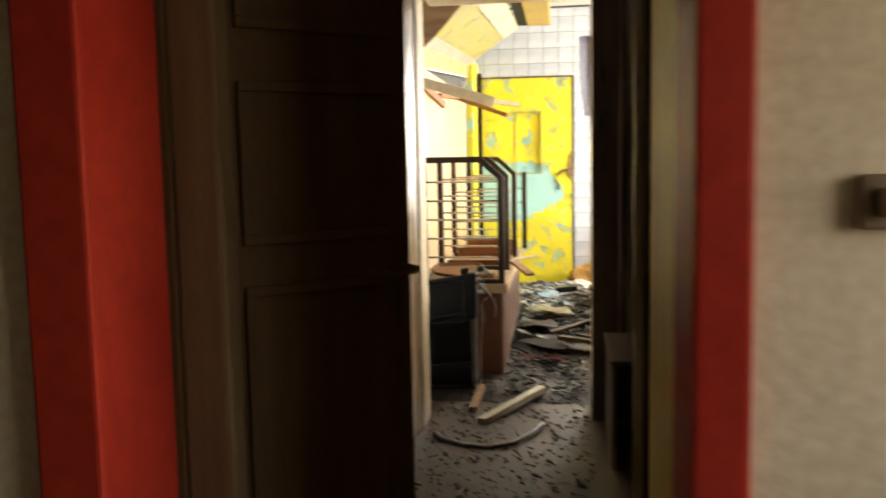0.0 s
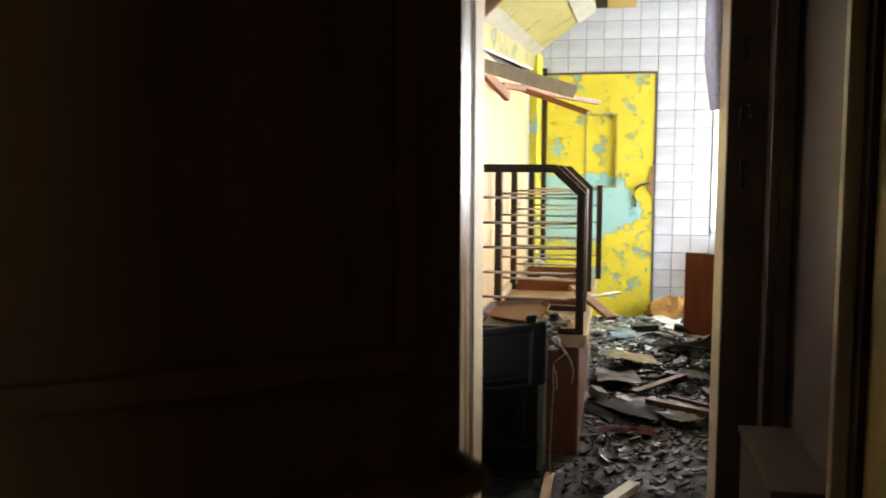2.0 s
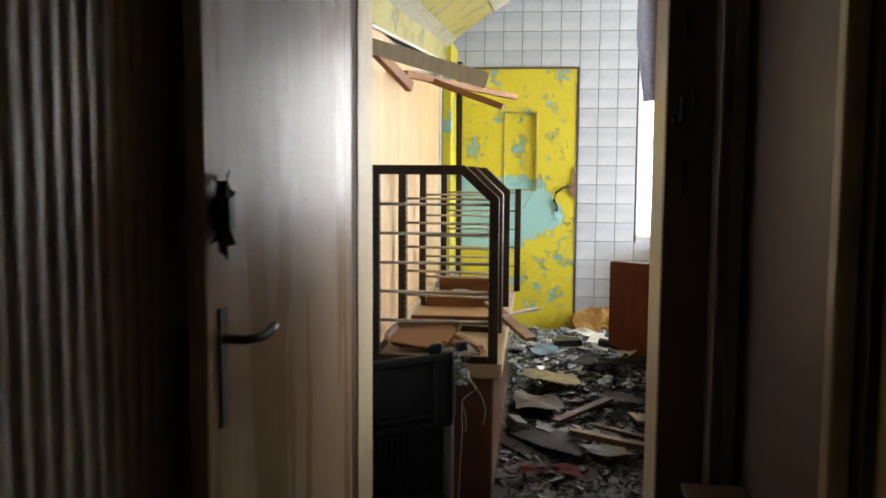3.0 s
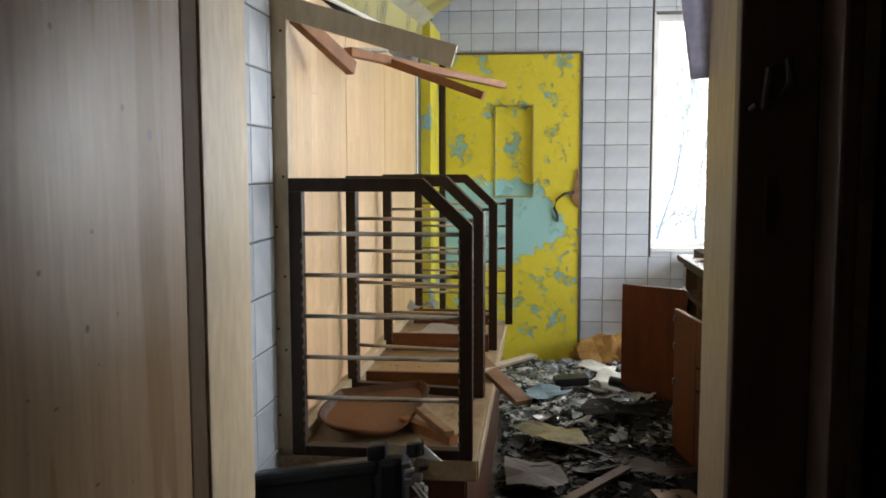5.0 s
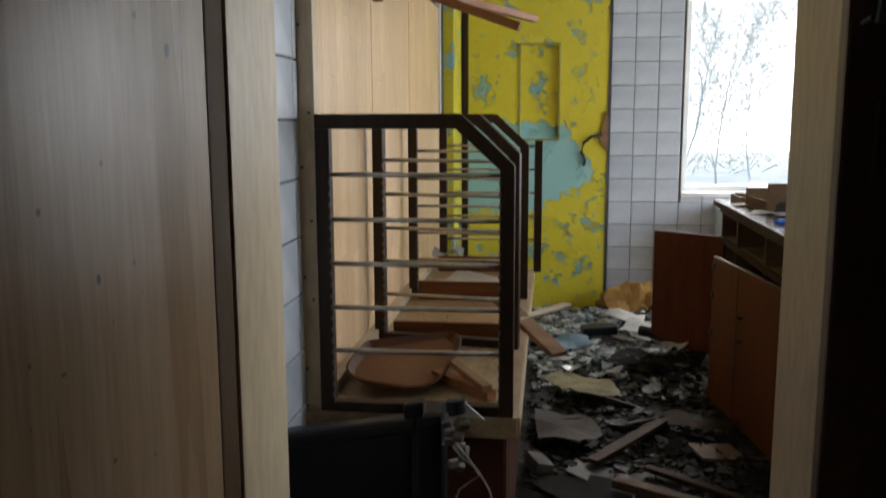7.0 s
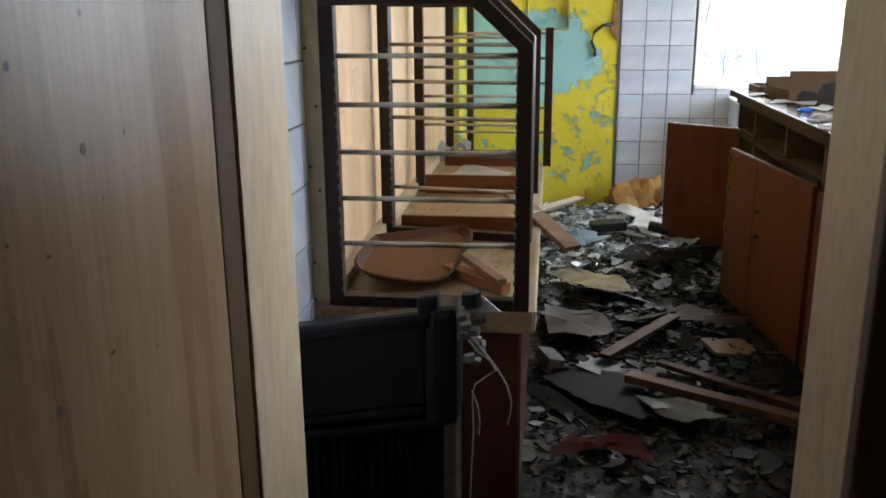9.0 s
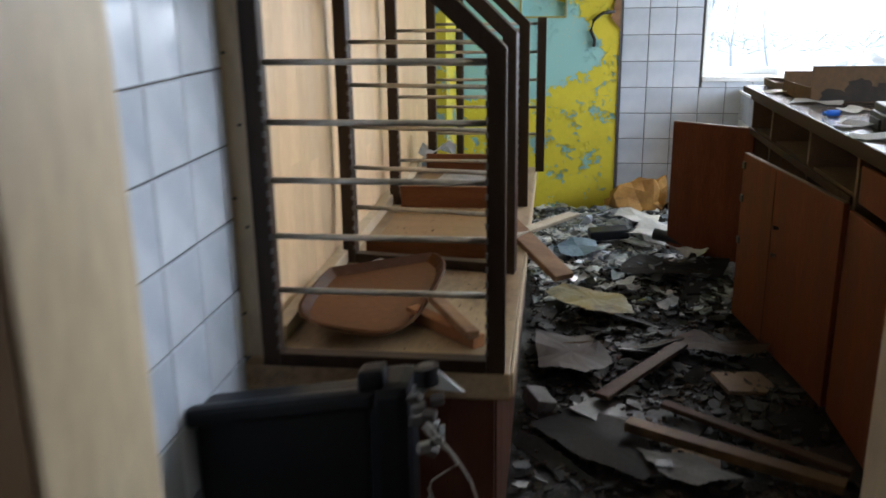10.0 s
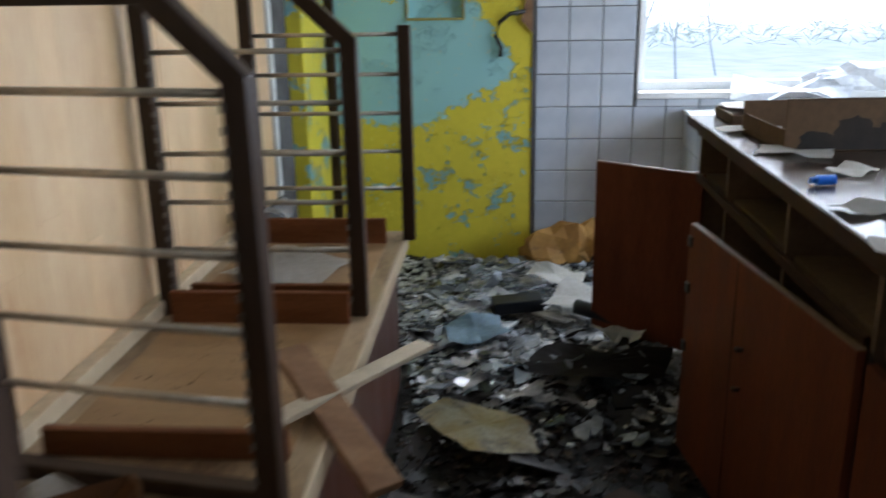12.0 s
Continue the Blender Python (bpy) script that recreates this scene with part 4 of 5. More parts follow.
def appliance():
    """Black plastic housing with a ribbed vent panel and a slanting top; cut-off plugs and wires on its corner."""
    a = empty("appliance_housing", "gutted black plastic appliance housing with ribbed vents and loose wires", "appliance", (-0.66, 4.64, 0))

    def add(name, bm, material, label="", smooth=False):
        for v in bm.verts:
            v.co.z += 0.16 * (v.co.x - 0.14) * max(0.0, min(1.0, v.co.z / 0.3))
        return part(name, bm, material, a, label, smooth)

    add("back_body", box_bm(-0.232, 0.10, -0.03, 0.06, 0.46, 0.690, bevel=0.012), M_BLACK)
    add("top_lip", box_bm(-0.234, 0.12, -0.062, -0.031, 0.672, 0.712, bevel=0.012), M_BLACK)
    add("front_panel", box_bm(-0.2, 0.099, -0.044, -0.0305, 0.485, 0.671, bevel=0.004), M_BLACK)
    add("lower_lip", box_bm(-0.215, 0.099, -0.050, -0.031, 0.462, 0.484, bevel=0.008), M_BLACK)
    add("corner_pillar", box_bm(0.10, 0.178, -0.062, 0.05, 0.43, 0.715, bevel=0.022), M_BLACK)
    add("lower_body", box_bm(-0.205, 0.14, -0.015, 0.10, 0.03, 0.458, bevel=0.008), M_BLACK)
    add("base", box_bm(-0.21, 0.16, -0.05, 0.10, 0.0, 0.029, bevel=0.006), M_BLACK)
    for k in range(13):
        x = -0.19 + k * 0.0225
        add("vent_rib", box_bm(x, x + 0.010, -0.047, -0.014, 0.19, 0.425, bevel=0.003), M_BLACK)
    add("vent_frame", box_bm(-0.205, 0.115, -0.05, -0.016, 0.426, 0.450, bevel=0.008), M_BLACK)
    add("crossbar", box_bm(-0.2, 0.15, -0.05, -0.014, 0.15, 0.178, bevel=0.005), M_BLACK)
    add("side_flange", box_bm(0.141, 0.17, -0.05, 0.08, 0.05, 0.45, bevel=0.008), M_PEG, "scuffed grey flange")
    add("knob", box_bm(0.085, 0.133, -0.06, -0.012, 0.709, 0.748, bevel=0.010), M_BLACK, "square black knob")
    bm = bmesh.new()
    bmesh.ops.create_cone(bm, cap_ends=True, segments=20, radius1=0.024, radius2=0.022, depth=0.032, matrix=Matrix.Translation((0.206, -0.05, 0.727)))
    add("socket", bm, M_BLACK, "round black socket cap")
    bm = bmesh.new()
    bmesh.ops.create_cone(bm, cap_ends=True, segments=16, radius1=0.013, radius2=0.012, depth=0.004, matrix=Matrix.Translation((0.206, -0.05, 0.7445)))
    add("socket_disc", bm, M_PEG, "grey metal disc in the socket cap")
    add("paper_scrap", prism_bm([(0.205, 0.705), (0.272, 0.69), (0.225, 0.738)], -0.058, -0.055), M_CLEAR, "pale torn label")
    rnd = random.Random(3)
    for k in range(11):
        z = 0.708 - 0.0125 * k
        x = 0.192 + 0.04 * rnd.random()
        bm = box_bm(-0.012, 0.012, -0.009, 0.009, -0.009, 0.008, bevel=0.003, m=pose(x - 0.006, -0.06 + rnd.uniform(-0.008, 0.008), z, rnd.uniform(-30, 30), rnd.uniform(-30, 30), rnd.uniform(-40, 40)))
        add("terminal", bm, M_PEG if k % 3 else M_STEEL, "scuffed screw terminal")
    for pts in (
        [(0.20, -0.07, 0.64), (0.222, -0.075, 0.612), (0.248, -0.078, 0.59), (0.262, -0.08, 0.566), (0.24, -0.078, 0.552), (0.215, -0.075, 0.535), (0.209, -0.072, 0.50), (0.212, -0.07, 0.42), (0.206, -0.068, 0.30), (0.20, -0.07, 0.16), (0.203, -0.07, 0.03)],
        [(0.205, -0.068, 0.65), (0.235, -0.075, 0.61), (0.262, -0.08, 0.574), (0.285, -0.08, 0.53), (0.297, -0.078, 0.485), (0.293, -0.076, 0.45), (0.287, -0.075, 0.43)],
        [(0.208, -0.07, 0.52), (0.222, -0.072, 0.48), (0.226, -0.07, 0.44), (0.224, -0.07, 0.41)],
    ):
        add("wire", tube_bm(pts, 0.0020, 6), M_WIRE, "pale loose wire", smooth=True)


appliance()

# ---- passage ----
thing("hose", tube_bm([(-0.62, 3.76, 0.012), (-0.56, 3.66, 0.012), (-0.46, 3.59, 0.012), (-0.34, 3.565, 0.012), (-0.22, 3.63, 0.012), (-0.13, 3.76, 0.02), (-0.08, 3.90, 0.025)], 0.011, 8), M_STEEL, "grey flexible hose lying on the passage floor", "hose", smooth=True)
thing("plank", beam_bm((-0.40, 3.93, 0.022), (-0.10, 4.50, 0.05), 0.05, 0.035), M_GREYBOARD, "pale wooden batten lying in the doorway", "plank")
thing("plank", beam_bm((-0.465, 4.15, 0.02), (-0.46, 4.60, 0.03), 0.04, 0.03), M_RAWWOOD, "short brown batten lying in the doorway", "plank")


def wall_switch():
    s = empty("light_switch", "old square brown light switch on the cream wall", "switch", (0.505, 0.945, 1.3))
    part("plate", box_bm(-0.04, 0.04, -0.014, 0.004, -0.042, 0.042, bevel=0.006), M_JAMB, s)
    part("rocker", box_bm(-0.014, 0.014, -0.026, -0.0145, -0.022, 0.022, bevel=0.004), M_DARKDOOR, s)


wall_switch()


def hanging_sheet():
    """Curled grey plastic sheet pinned to the door jamb."""
    bm = bmesh.new()
    nx, nz = 8, 10
    g = []
    for j in range(nz + 1):
        row = []
        for i in range(nx + 1):
            u, v = i / nx, j / nz
            x = 0.18 - 0.062 * u * (0.55 + 0.45 * min(1, v * 2.2))
            y = -0.004 - 0.05 * math.sin(u * 2.2) * (0.6 + 0.4 * v) + 0.06 * u
            row.append(bm.verts.new((x, y, 0.42 * v)))
        g.append(row)
    for j in range(nz):
        for i in range(nx):
            bm.faces.new((g[j][i], g[j][i + 1], g[j + 1][i + 1], g[j + 1][i]))
    bmesh.ops.solidify(bm, geom=list(bm.faces), thickness=0.002)
    ob = thing("plastic_sheet", bm, mat("grey lilac plastic", (0.46, 0.45, 0.53), (0.58, 0.57, 0.65), 4, 0.5), "curled grey lilac plastic sheet pinned to the door jamb", "sheet", smooth=True)
    ob.location = (0.0, 4.33, 1.60)


hanging_sheet()

# ---- things on the cabinet ----


def low_carton():
    b = empty("shallow_box", "shallow brown box with torn papers on the worktop end", "box", (0.74, 7.18, 0.9555))
    part("tray", box_bm(-0.06, 0.11, -0.10, 0.13, 0, 0.032, bevel=0.003), M_CABIN, b)
    rnd = random.Random(8)
    for k in range(4):
        bm = box_bm(-0.05, 0.07, -0.03, 0.05, 0, 0.002, m=pose(rnd.uniform(-0.02, 0.06), rnd.uniform(-0.06, 0.08), 0.036 + 0.006 * k, rnd.uniform(-6, 6), rnd.uniform(-8, 8), rnd.uniform(0, 180)))
        part("paper", bm, M_PAPER, b, "torn pale paper")


low_carton()


def meter_box():
    b = empty("metal_box", "dull dark grey metal box standing on the worktop", "box", (0.84, 6.02, 0.9555))
    part("case", box_bm(-0.11, 0.10, -0.09, 0.10, 0, 0.045, bevel=0.008), M_METAL, b)
    part("lid", box_bm(-0.10, 0.09, -0.075, 0.09, 0.0452, 0.07, bevel=0.006), M_PEG, b, "grey metal lid")
    part("foot", box_bm(-0.118, -0.1102, -0.06, 0.06, 0, 0.03, bevel=0.002), M_METAL, b)
    b.rotation_euler = (0, 0, radians(-6))


meter_box()


def blue_cap():
    b = empty("blue_bottle", "small blue plastic bottle lying on the worktop", "bottle", (0.655, 6.27, 0.9672))
    part("body", tube_bm([(0, 0, 0), (0.008, 0.001, 0), (0.035, 0.005, 0), (0.04, 0.006, 0)], 0.011, 14), M_BLUE, b, smooth=False)
    part("cap", tube_bm([(-0.012, -0.002, 0), (-0.001, 0, 0)], 0.007, 12), M_BLUE, b)


blue_cap()
for k, (x, y, w, h, r) in enumerate(((0.70, 6.98, 0.16, 0.10, 20), (0.72, 6.62, 0.18, 0.09, -25), (0.68, 6.05, 0.13, 0.09, 10), (0.78, 6.40, 0.12, 0.08, 50), (0.66, 5.8, 0.15, 0.1, -10))):
    ca, sa = math.cos(radians(r)), math.sin(radians(r))
    sheet_thing("paper_sheet", [(x + ca * a * w / 2 - sa * b * h / 2, y + sa * a * w / 2 + ca * b * h / 2) for a, b in ((-1, -1), (1, -1), (1, 1), (-1, 1))], 0.9655, M_PAPER, "creased white paper lying on the dirty worktop", "paper", seed=20 + k, sag=0.006, group="papers on the worktop")
sheet_thing("plastic_film", [(1.0, 8.38), (1.5, 8.36), (1.6, 8.56), (1.05, 8.58)], 0.90, M_CLEAR, "crumpled clear film heaped on the window sill", "film", seed=31, sag=0.06)


def film_heap():
    bm = bmesh.new()
    bmesh.ops.create_icosphere(bm, subdivisions=3, radius=0.2)
    for v in bm.verts:
        n = noise.noise(v.co * 9) * 0.35 + noise.noise(v.co * 22) * 0.12
        v.co = v.co * (0.85 + n)
        v.co.z = max(v.co.z * 0.6, -0.02)
        v.co.x *= 1.3
        v.co.y *= 0.35
    ob = thing("crumpled_film", bm, M_CLEAR, "crumpled white plastic film leaning in the window", "film")
    ob.location = (1.62, 8.60, 0.905)


film_heap()

# ---- outside ----


def bare_tree(x, y, z, height, seed, lean=0.1):
    """Leafless tree: tapered trunk, limbs and many twigs."""
    rnd = random.Random(seed)
    t = empty("bare_tree", "leafless thin tree outside the window", "tree", (x, y, z), group="bare trees outside")
    trunk, twigs = bmesh.new(), bmesh.new()

    def limb(bm, p, d, length, r, depth):
        pts = [p]
        q, dd = p.copy(), d.copy()
        for _ in range(5):
            dd = (dd + Vector((rnd.uniform(-0.16, 0.16), rnd.uniform(-0.16, 0.16), rnd.uniform(-0.04, 0.12)))).normalized()
            q = q + dd * length / 5
            pts.append(q.copy())
        rings = []
        k = 5 if depth < 2 else 3
        for i, c in enumerate(pts):
            rad = r * (1 - 0.7 * i / 5)
            s = dd.cross(Vector((0.3, 0.9, 0.2))).normalized()
            u = s.cross(dd).normalized()
            rings.append([bm.verts.new(c + rad * (math.cos(6.283 * j / k) * s + math.sin(6.283 * j / k) * u)) for j in range(k)])
        for a, b in zip(rings, rings[1:]):
            for j in range(k):
                bm.faces.new((a[j], a[(j + 1) % k], b[(j + 1) % k], b[j]))
        if depth < 4:
            for i in range(1, 6):
                for _ in range(2 if depth else 2):
                    a = rnd.uniform(0, 6.283)
                    side = Vector((math.cos(a), 0.5 * math.sin(a), rnd.uniform(0.3, 1.0))).normalized()
                    limb(twigs if depth >= 0 else trunk, pts[i], (dd * 0.5 + side).normalized(), length * rnd.uniform(0.38, 0.6), max(0.0026, r * (1 - 0.7 * i / 5) * 0.55), depth + 1)
                    if depth >= 3:
                        break

    limb(trunk, Vector((0, 0, 0)), Vector((lean, 0, 1)).normalized(), height, 0.024 * height / 3, 0)
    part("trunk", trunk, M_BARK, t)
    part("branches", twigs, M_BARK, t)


# bark colour lifted so branches fade as if in window glare
M_BARK = mat("bark paled as glare", (0.58, 0.58, 0.52), (0.74, 0.73, 0.67), 8, 0.9)
bare_tree(1.75, 17.5, -0.3, 3.6, 5, 0.22)
bare_tree(2.9, 19.5, -0.3, 3.4, 14, 0.05)
bare_tree(3.9, 21.0, -0.3, 3.0, 8, -0.1)


# twigs paled in colour to stand in for glare and haze
M_SCRUB = mat("twigs paled as glare", (0.50, 0.53, 0.40), (0.66, 0.68, 0.56), 3, 0.9, vary=0.2)


def bushes():
    """Tangle of winter scrub low outside the window."""
    rnd = random.Random(12)
    vs, fs = [], []
    for k in range(9000):
        p = Vector((rnd.uniform(-2, 18), rnd.uniform(27, 36), -0.3 + 6.5 * rnd.random() ** 1.3))
        d = Vector((rnd.uniform(-1, 1), rnd.uniform(-0.5, 0.5), rnd.uniform(-0.1, 1))).normalized() * rnd.uniform(0.2, 0.6)
        s = Vector((d.z, 0, -d.x)).normalized() * rnd.uniform(0.004, 0.014)
        i = len(vs)
        vs += [p - s, p + s, p + d + s * 0.3 + Vector((0, 0.01, 0)), p + d - s * 0.3]
        fs.append((i, i + 1, i + 2, i + 3))
    me = bpy.data.meshes.new("scrub")
    me.from_pydata(vs, [], fs)
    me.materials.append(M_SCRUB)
    tagged(new("scrub", me), "tangled winter scrub outside the window, paled to imitate glare", "bushes", kind="stuff")


bushes()

# ---- rubble ----


def mound(x, y):
    """Height of the rubble bed."""
    far = max(0.0, min(1.0, (y - 4.9) / 2.6))
    edge = min(1.0, max(0.0, (y - 4.35) / 0.5))
    return edge * (0.03 + 0.085 * far) * (0.75 + 0.5 * noise.noise(Vector((x * 3, y * 3, 1)))) + 0.012 * noise.noise(Vector((x * 14, y * 14, 4))) * edge + 0.004


def rubble_bed():
    bm = bmesh.new()
    nx, ny = 95, 150
    x0, x1, y0, y1 = -0.895, 1.0, 4.36, 8.5
    g = [[bm.verts.new((x0 + (x1 - x0) * i / nx, y0 + (y1 - y0) * j / ny, mound(x0 + (x1 - x0) * i / nx, y0 + (y1 - y0) * j / ny))) for i in range(nx + 1)] for j in range(ny + 1)]
    for j in range(ny):
        for i in range(nx):
            bm.faces.new((g[j][i], g[j][i + 1], g[j + 1][i + 1], g[j + 1][i]))
    thing("rubble_bed", bm, M_BED, "dark crumbled rubble and dust on the floor, shade in its colour", "rubble", kind="stuff")


# near-black base carries the cabinet's shade as well as dark dust
M_BED = mat("dark rubble dust with shade in its colour", (0.006, 0.0048, 0.004), (0.024, 0.0195, 0.016), 18, 0.6, spec=0.14, bump=1.0, fine=90)
rubble_bed()


def chips(name, count, seed, area, size, material, label, flat=0.25, lift=0.02, bias=None, level=mound):
    """Many flat broken flakes with ragged outlines."""
    rnd = random.Random(seed)
    vs, fs = [], []
    n = 0
    while n < count:
        x, y = rnd.uniform(area[0], area[1]), rnd.uniform(area[2], area[3])
        if bias and rnd.random() > bias(x, y):
            continue
        n += 1
        s = rnd.uniform(*size) * (1.6 if rnd.random() < 0.1 else 1.0)
        k = rnd.randint(4, 6)
        t = min(s * 0.6, rnd.uniform(0.002, 0.009))
        m = Matrix.Translation((x, y, level(x, y) + rnd.uniform(0.0, lift))) @ Euler((rnd.gauss(0, flat), rnd.gauss(0, flat), rnd.uniform(0, 6.28))).to_matrix().to_4x4()
        asp = rnd.uniform(0.35, 1.0)
        ring = [(s * math.cos(a) * rnd.uniform(0.6, 1.1), s * asp * math.sin(a) * rnd.uniform(0.6, 1.1)) for a in [6.283 * (i + rnd.uniform(-0.25, 0.25)) / k for i in range(k)]]
        i0 = len(vs)
        curl = rnd.uniform(-2, 2)
        vs += [m @ Vector((a, b, t + curl * a * a)) for a, b in ring] + [m @ Vector((a, b, curl * a * a)) for a, b in ring]
        fs.append(tuple(range(i0, i0 + k)))
        fs.append(tuple(range(i0 + 2 * k - 1, i0 + k - 1, -1)))
        fs += [(i0 + i, i0 + k + i, i0 + k + (i + 1) % k, i0 + (i + 1) % k) for i in range(k)]
    me = bpy.data.meshes.new(name)
    me.from_pydata(vs, [], fs)
    me.materials.append(material)
    return tagged(new(name, me), label, "debris", kind="stuff")


AREA = (-0.84, 0.95, 4.5, 8.45)
chips("dark_debris", 2200, 1, AREA, (0.005, 0.04), M_DEBRIS, "dark broken boards, flakes and dirt on the floor, shade in their colour", bias=lambda x, y: 0.0 if x < -0.33 and y < 7.2 else (0.5 if y < 5.6 else 1.0 if y < 6.9 else 0.25))
chips("pale_debris", 4600, 2, (-0.8, 0.75, 5.6, 8.45), (0.005, 0.034), M_DEBLIGHT, "pale plaster flakes and paper scraps strewn over the floor", 0.2, bias=lambda x, y: 0.0 if x < -0.31 and y < 7.2 else min(1.0, max(0.0, (y - 6.65) / 0.8)))
M_SHARD = mat("grey blue shards", (0.10, 0.11, 0.12), (0.40, 0.43, 0.46), 9, 0.25, bump=0.2, vary=0.65)
chips("grey_shards", 1700, 8, (-0.32, 0.66, 6.0, 8.4), (0.012, 0.05), M_SHARD, "grey and bluish shards of board and film strewn over the floor", 0.3, 0.035, bias=lambda x, y: min(1.0, max(0.0, (y - 6.6) / 0.8)))
chips("passage_debris", 900, 3, (-0.66, 0.16, 2.9, 5.0), (0.002, 0.014), M_CRUMBS, "small crumbs of rubble on the passage floor", 0.2, 0.006)

chips("fine_debris", 2600, 5, (-0.33, 0.62, 5.0, 7.1), (0.003, 0.016), M_CRUMBS, "fine brown crumbs and splinters over the dark floor", 0.35, 0.022)

chips("counter_dirt", 150, 6, (-0.84, -0.335, 4.93, 5.68), (0.0006, 0.0028), M_CRUMBS, "brown crumbs and dirt on the cream counter board", 0.1, 0.002, level=lambda x, y: 0.6065)
chips("counter_dirt", 130, 7, (-0.79, -0.38, 5.73, 6.30), (0.0006, 0.0028), M_CRUMBS, "brown crumbs and dirt on the well board", 0.1, 0.002, level=lambda x, y: 0.6135)


def boards_on_floor():
    rnd = random.Random(77)
    for k in range(40):
        y = rnd.uniform(5.5, 8.3)
        x = rnd.uniform(-0.25, 0.62)
        w, h, t = rnd.uniform(0.06, 0.17), rnd.uniform(0.03, 0.10), rnd.uniform(0.004, 0.014)
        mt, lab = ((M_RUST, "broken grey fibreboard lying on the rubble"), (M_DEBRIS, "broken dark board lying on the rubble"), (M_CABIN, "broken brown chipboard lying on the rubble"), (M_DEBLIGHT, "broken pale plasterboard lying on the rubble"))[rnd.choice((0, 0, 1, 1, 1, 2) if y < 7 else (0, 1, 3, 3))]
        prof = [(-w * rnd.uniform(0.7, 1), -h), (w * rnd.uniform(0.6, 1), -h * rnd.uniform(0.6, 1)), (w * rnd.uniform(0.75, 1.1), h * rnd.uniform(0.1, 0.6)), (w * rnd.uniform(0.2, 0.8), h), (-w, h * rnd.uniform(0.5, 1))]
        ob = thing("broken_board", prism_bm(prof, -t / 2, t / 2), mt, lab, "board", group="broken boards in the rubble")
        ob.matrix_world = Matrix.Translation((x, y, mound(x, y) + 0.018)) @ Euler((radians(90) + rnd.gauss(0, 0.16), rnd.gauss(0, 0.16), rnd.uniform(0, 6.28))).to_matrix().to_4x4()


boards_on_floor()



def torn_sheets():
    """Torn papers and film scattered through the far rubble."""
    rnd = random.Random(91)
    for k in range(84):
        y = 6.85 + 1.55 * rnd.random() ** 0.85
        x = rnd.uniform(-0.26, 0.62)
        r = rnd.uniform(0.04, 0.11)
        n = rnd.randint(4, 6)
        a0 = rnd.uniform(0, 6.28)
        pts = [(x + r * rnd.uniform(0.6, 1.1) * math.cos(a0 + 6.283 * i / n), y + r * rnd.uniform(0.5, 1.0) * math.sin(a0 + 6.283 * i / n)) for i in range(n)]
        mt, lab, cat = rnd.choice(((M_PAPER2, "torn grimy paper lying on the rubble", "paper"), (M_FILM, "torn blue grey film lying on the rubble", "film"), (M_RUST, "torn dark roofing felt lying on the rubble", "felt"), (M_PAPER2, "torn grimy paper lying on the rubble", "paper")))
        sheet_thing("torn_sheet", pts, mound(x, y) + 0.026, mt, lab, cat, tilt=(rnd.gauss(0, 0.12), rnd.gauss(0, 0.12)), seed=100 + k, sag=0.014, group="torn sheets in the rubble")


torn_sheets()
sheet_thing("floor_board", [(-0.30, 5.68), (-0.24, 5.80), (-0.02, 5.74), (0.04, 5.66), (0.08, 5.44), (0.02, 5.38), (-0.18, 5.52)], 0.085, M_RUST, "large dusty grey brown board lying on the rubble", "board", seed=41, sag=0.003, t=0.01)
PRINT = sheet_thing("printed_paper", [(0.01, 5.54), (0.17, 5.50), (0.29, 5.40), (0.16, 5.34), (0.06, 5.40)], 0.1, mat("dirty print paper", (0.10, 0.095, 0.088), (0.16, 0.15, 0.14), 6, 0.8, stain=(0.04, 0.035, 0.03), amount=0.4), "dirty white printed sheet lying on a board", "paper", seed=42, sag=0.006)
part("print_block", box_bm(-0.085, -0.04, -0.02, 0.02, 0.006, 0.008), M_METAL, PRINT, "dark printed block")
sheet_thing("red_rag", [(-0.27, 5.13), (-0.22, 5.24), (-0.11, 5.29), (0.01, 5.26), (0.04, 5.14), (-0.02, 5.16), (-0.06, 5.215), (-0.14, 5.225), (-0.2, 5.18)], 0.072, M_REDCLOTH, "dusty faded red rag on the floor", "rag", seed=43, sag=0.012, t=0.006)
sheet_thing("grey_cloth", [(-0.30, 6.38), (-0.10, 6.36), (-0.02, 6.12), (-0.12, 5.96), (-0.28, 6.05)], 0.12, mat("grey brown oilcloth", (0.045, 0.030, 0.023), (0.075, 0.053, 0.042), 4, 0.6, stain=(0.04, 0.03, 0.025), amount=0.42), "creased grey brown oilcloth on the rubble", "cloth", seed=44, sag=0.018, t=0.004)
sheet_thing("magazine", [(-0.27, 6.78), (-0.19, 6.86), (0.0, 6.82), (0.07, 6.70), (0.10, 6.58), (-0.1, 6.55)], 0.135, mat("faded yellow cover", (0.33, 0.25, 0.08), (0.42, 0.40, 0.30), 9, 0.3, stain=(0.09, 0.085, 0.07), amount=0.47), "faded yellow magazine lying on the rubble", "magazine", seed=45, sag=0.012, t=0.008)
sheet_thing("white_sheet", [(0.14, 7.62), (0.36, 7.56), (0.46, 7.82), (0.26, 7.95)], 0.165, M_PAPER, "white paper sheet on the rubble by the window", "paper", seed=46, sag=0.015)
sheet_thing("blue_paper", [(-0.25, 7.5), (-0.02, 7.56), (0.02, 7.34), (-0.2, 7.28)], 0.155, mat("pale blue paper", (0.2, 0.3, 0.38), (0.3, 0.42, 0.5), 5, 0.5), "pale blue sheet among the rubble", "paper", seed=47, sag=0.02)
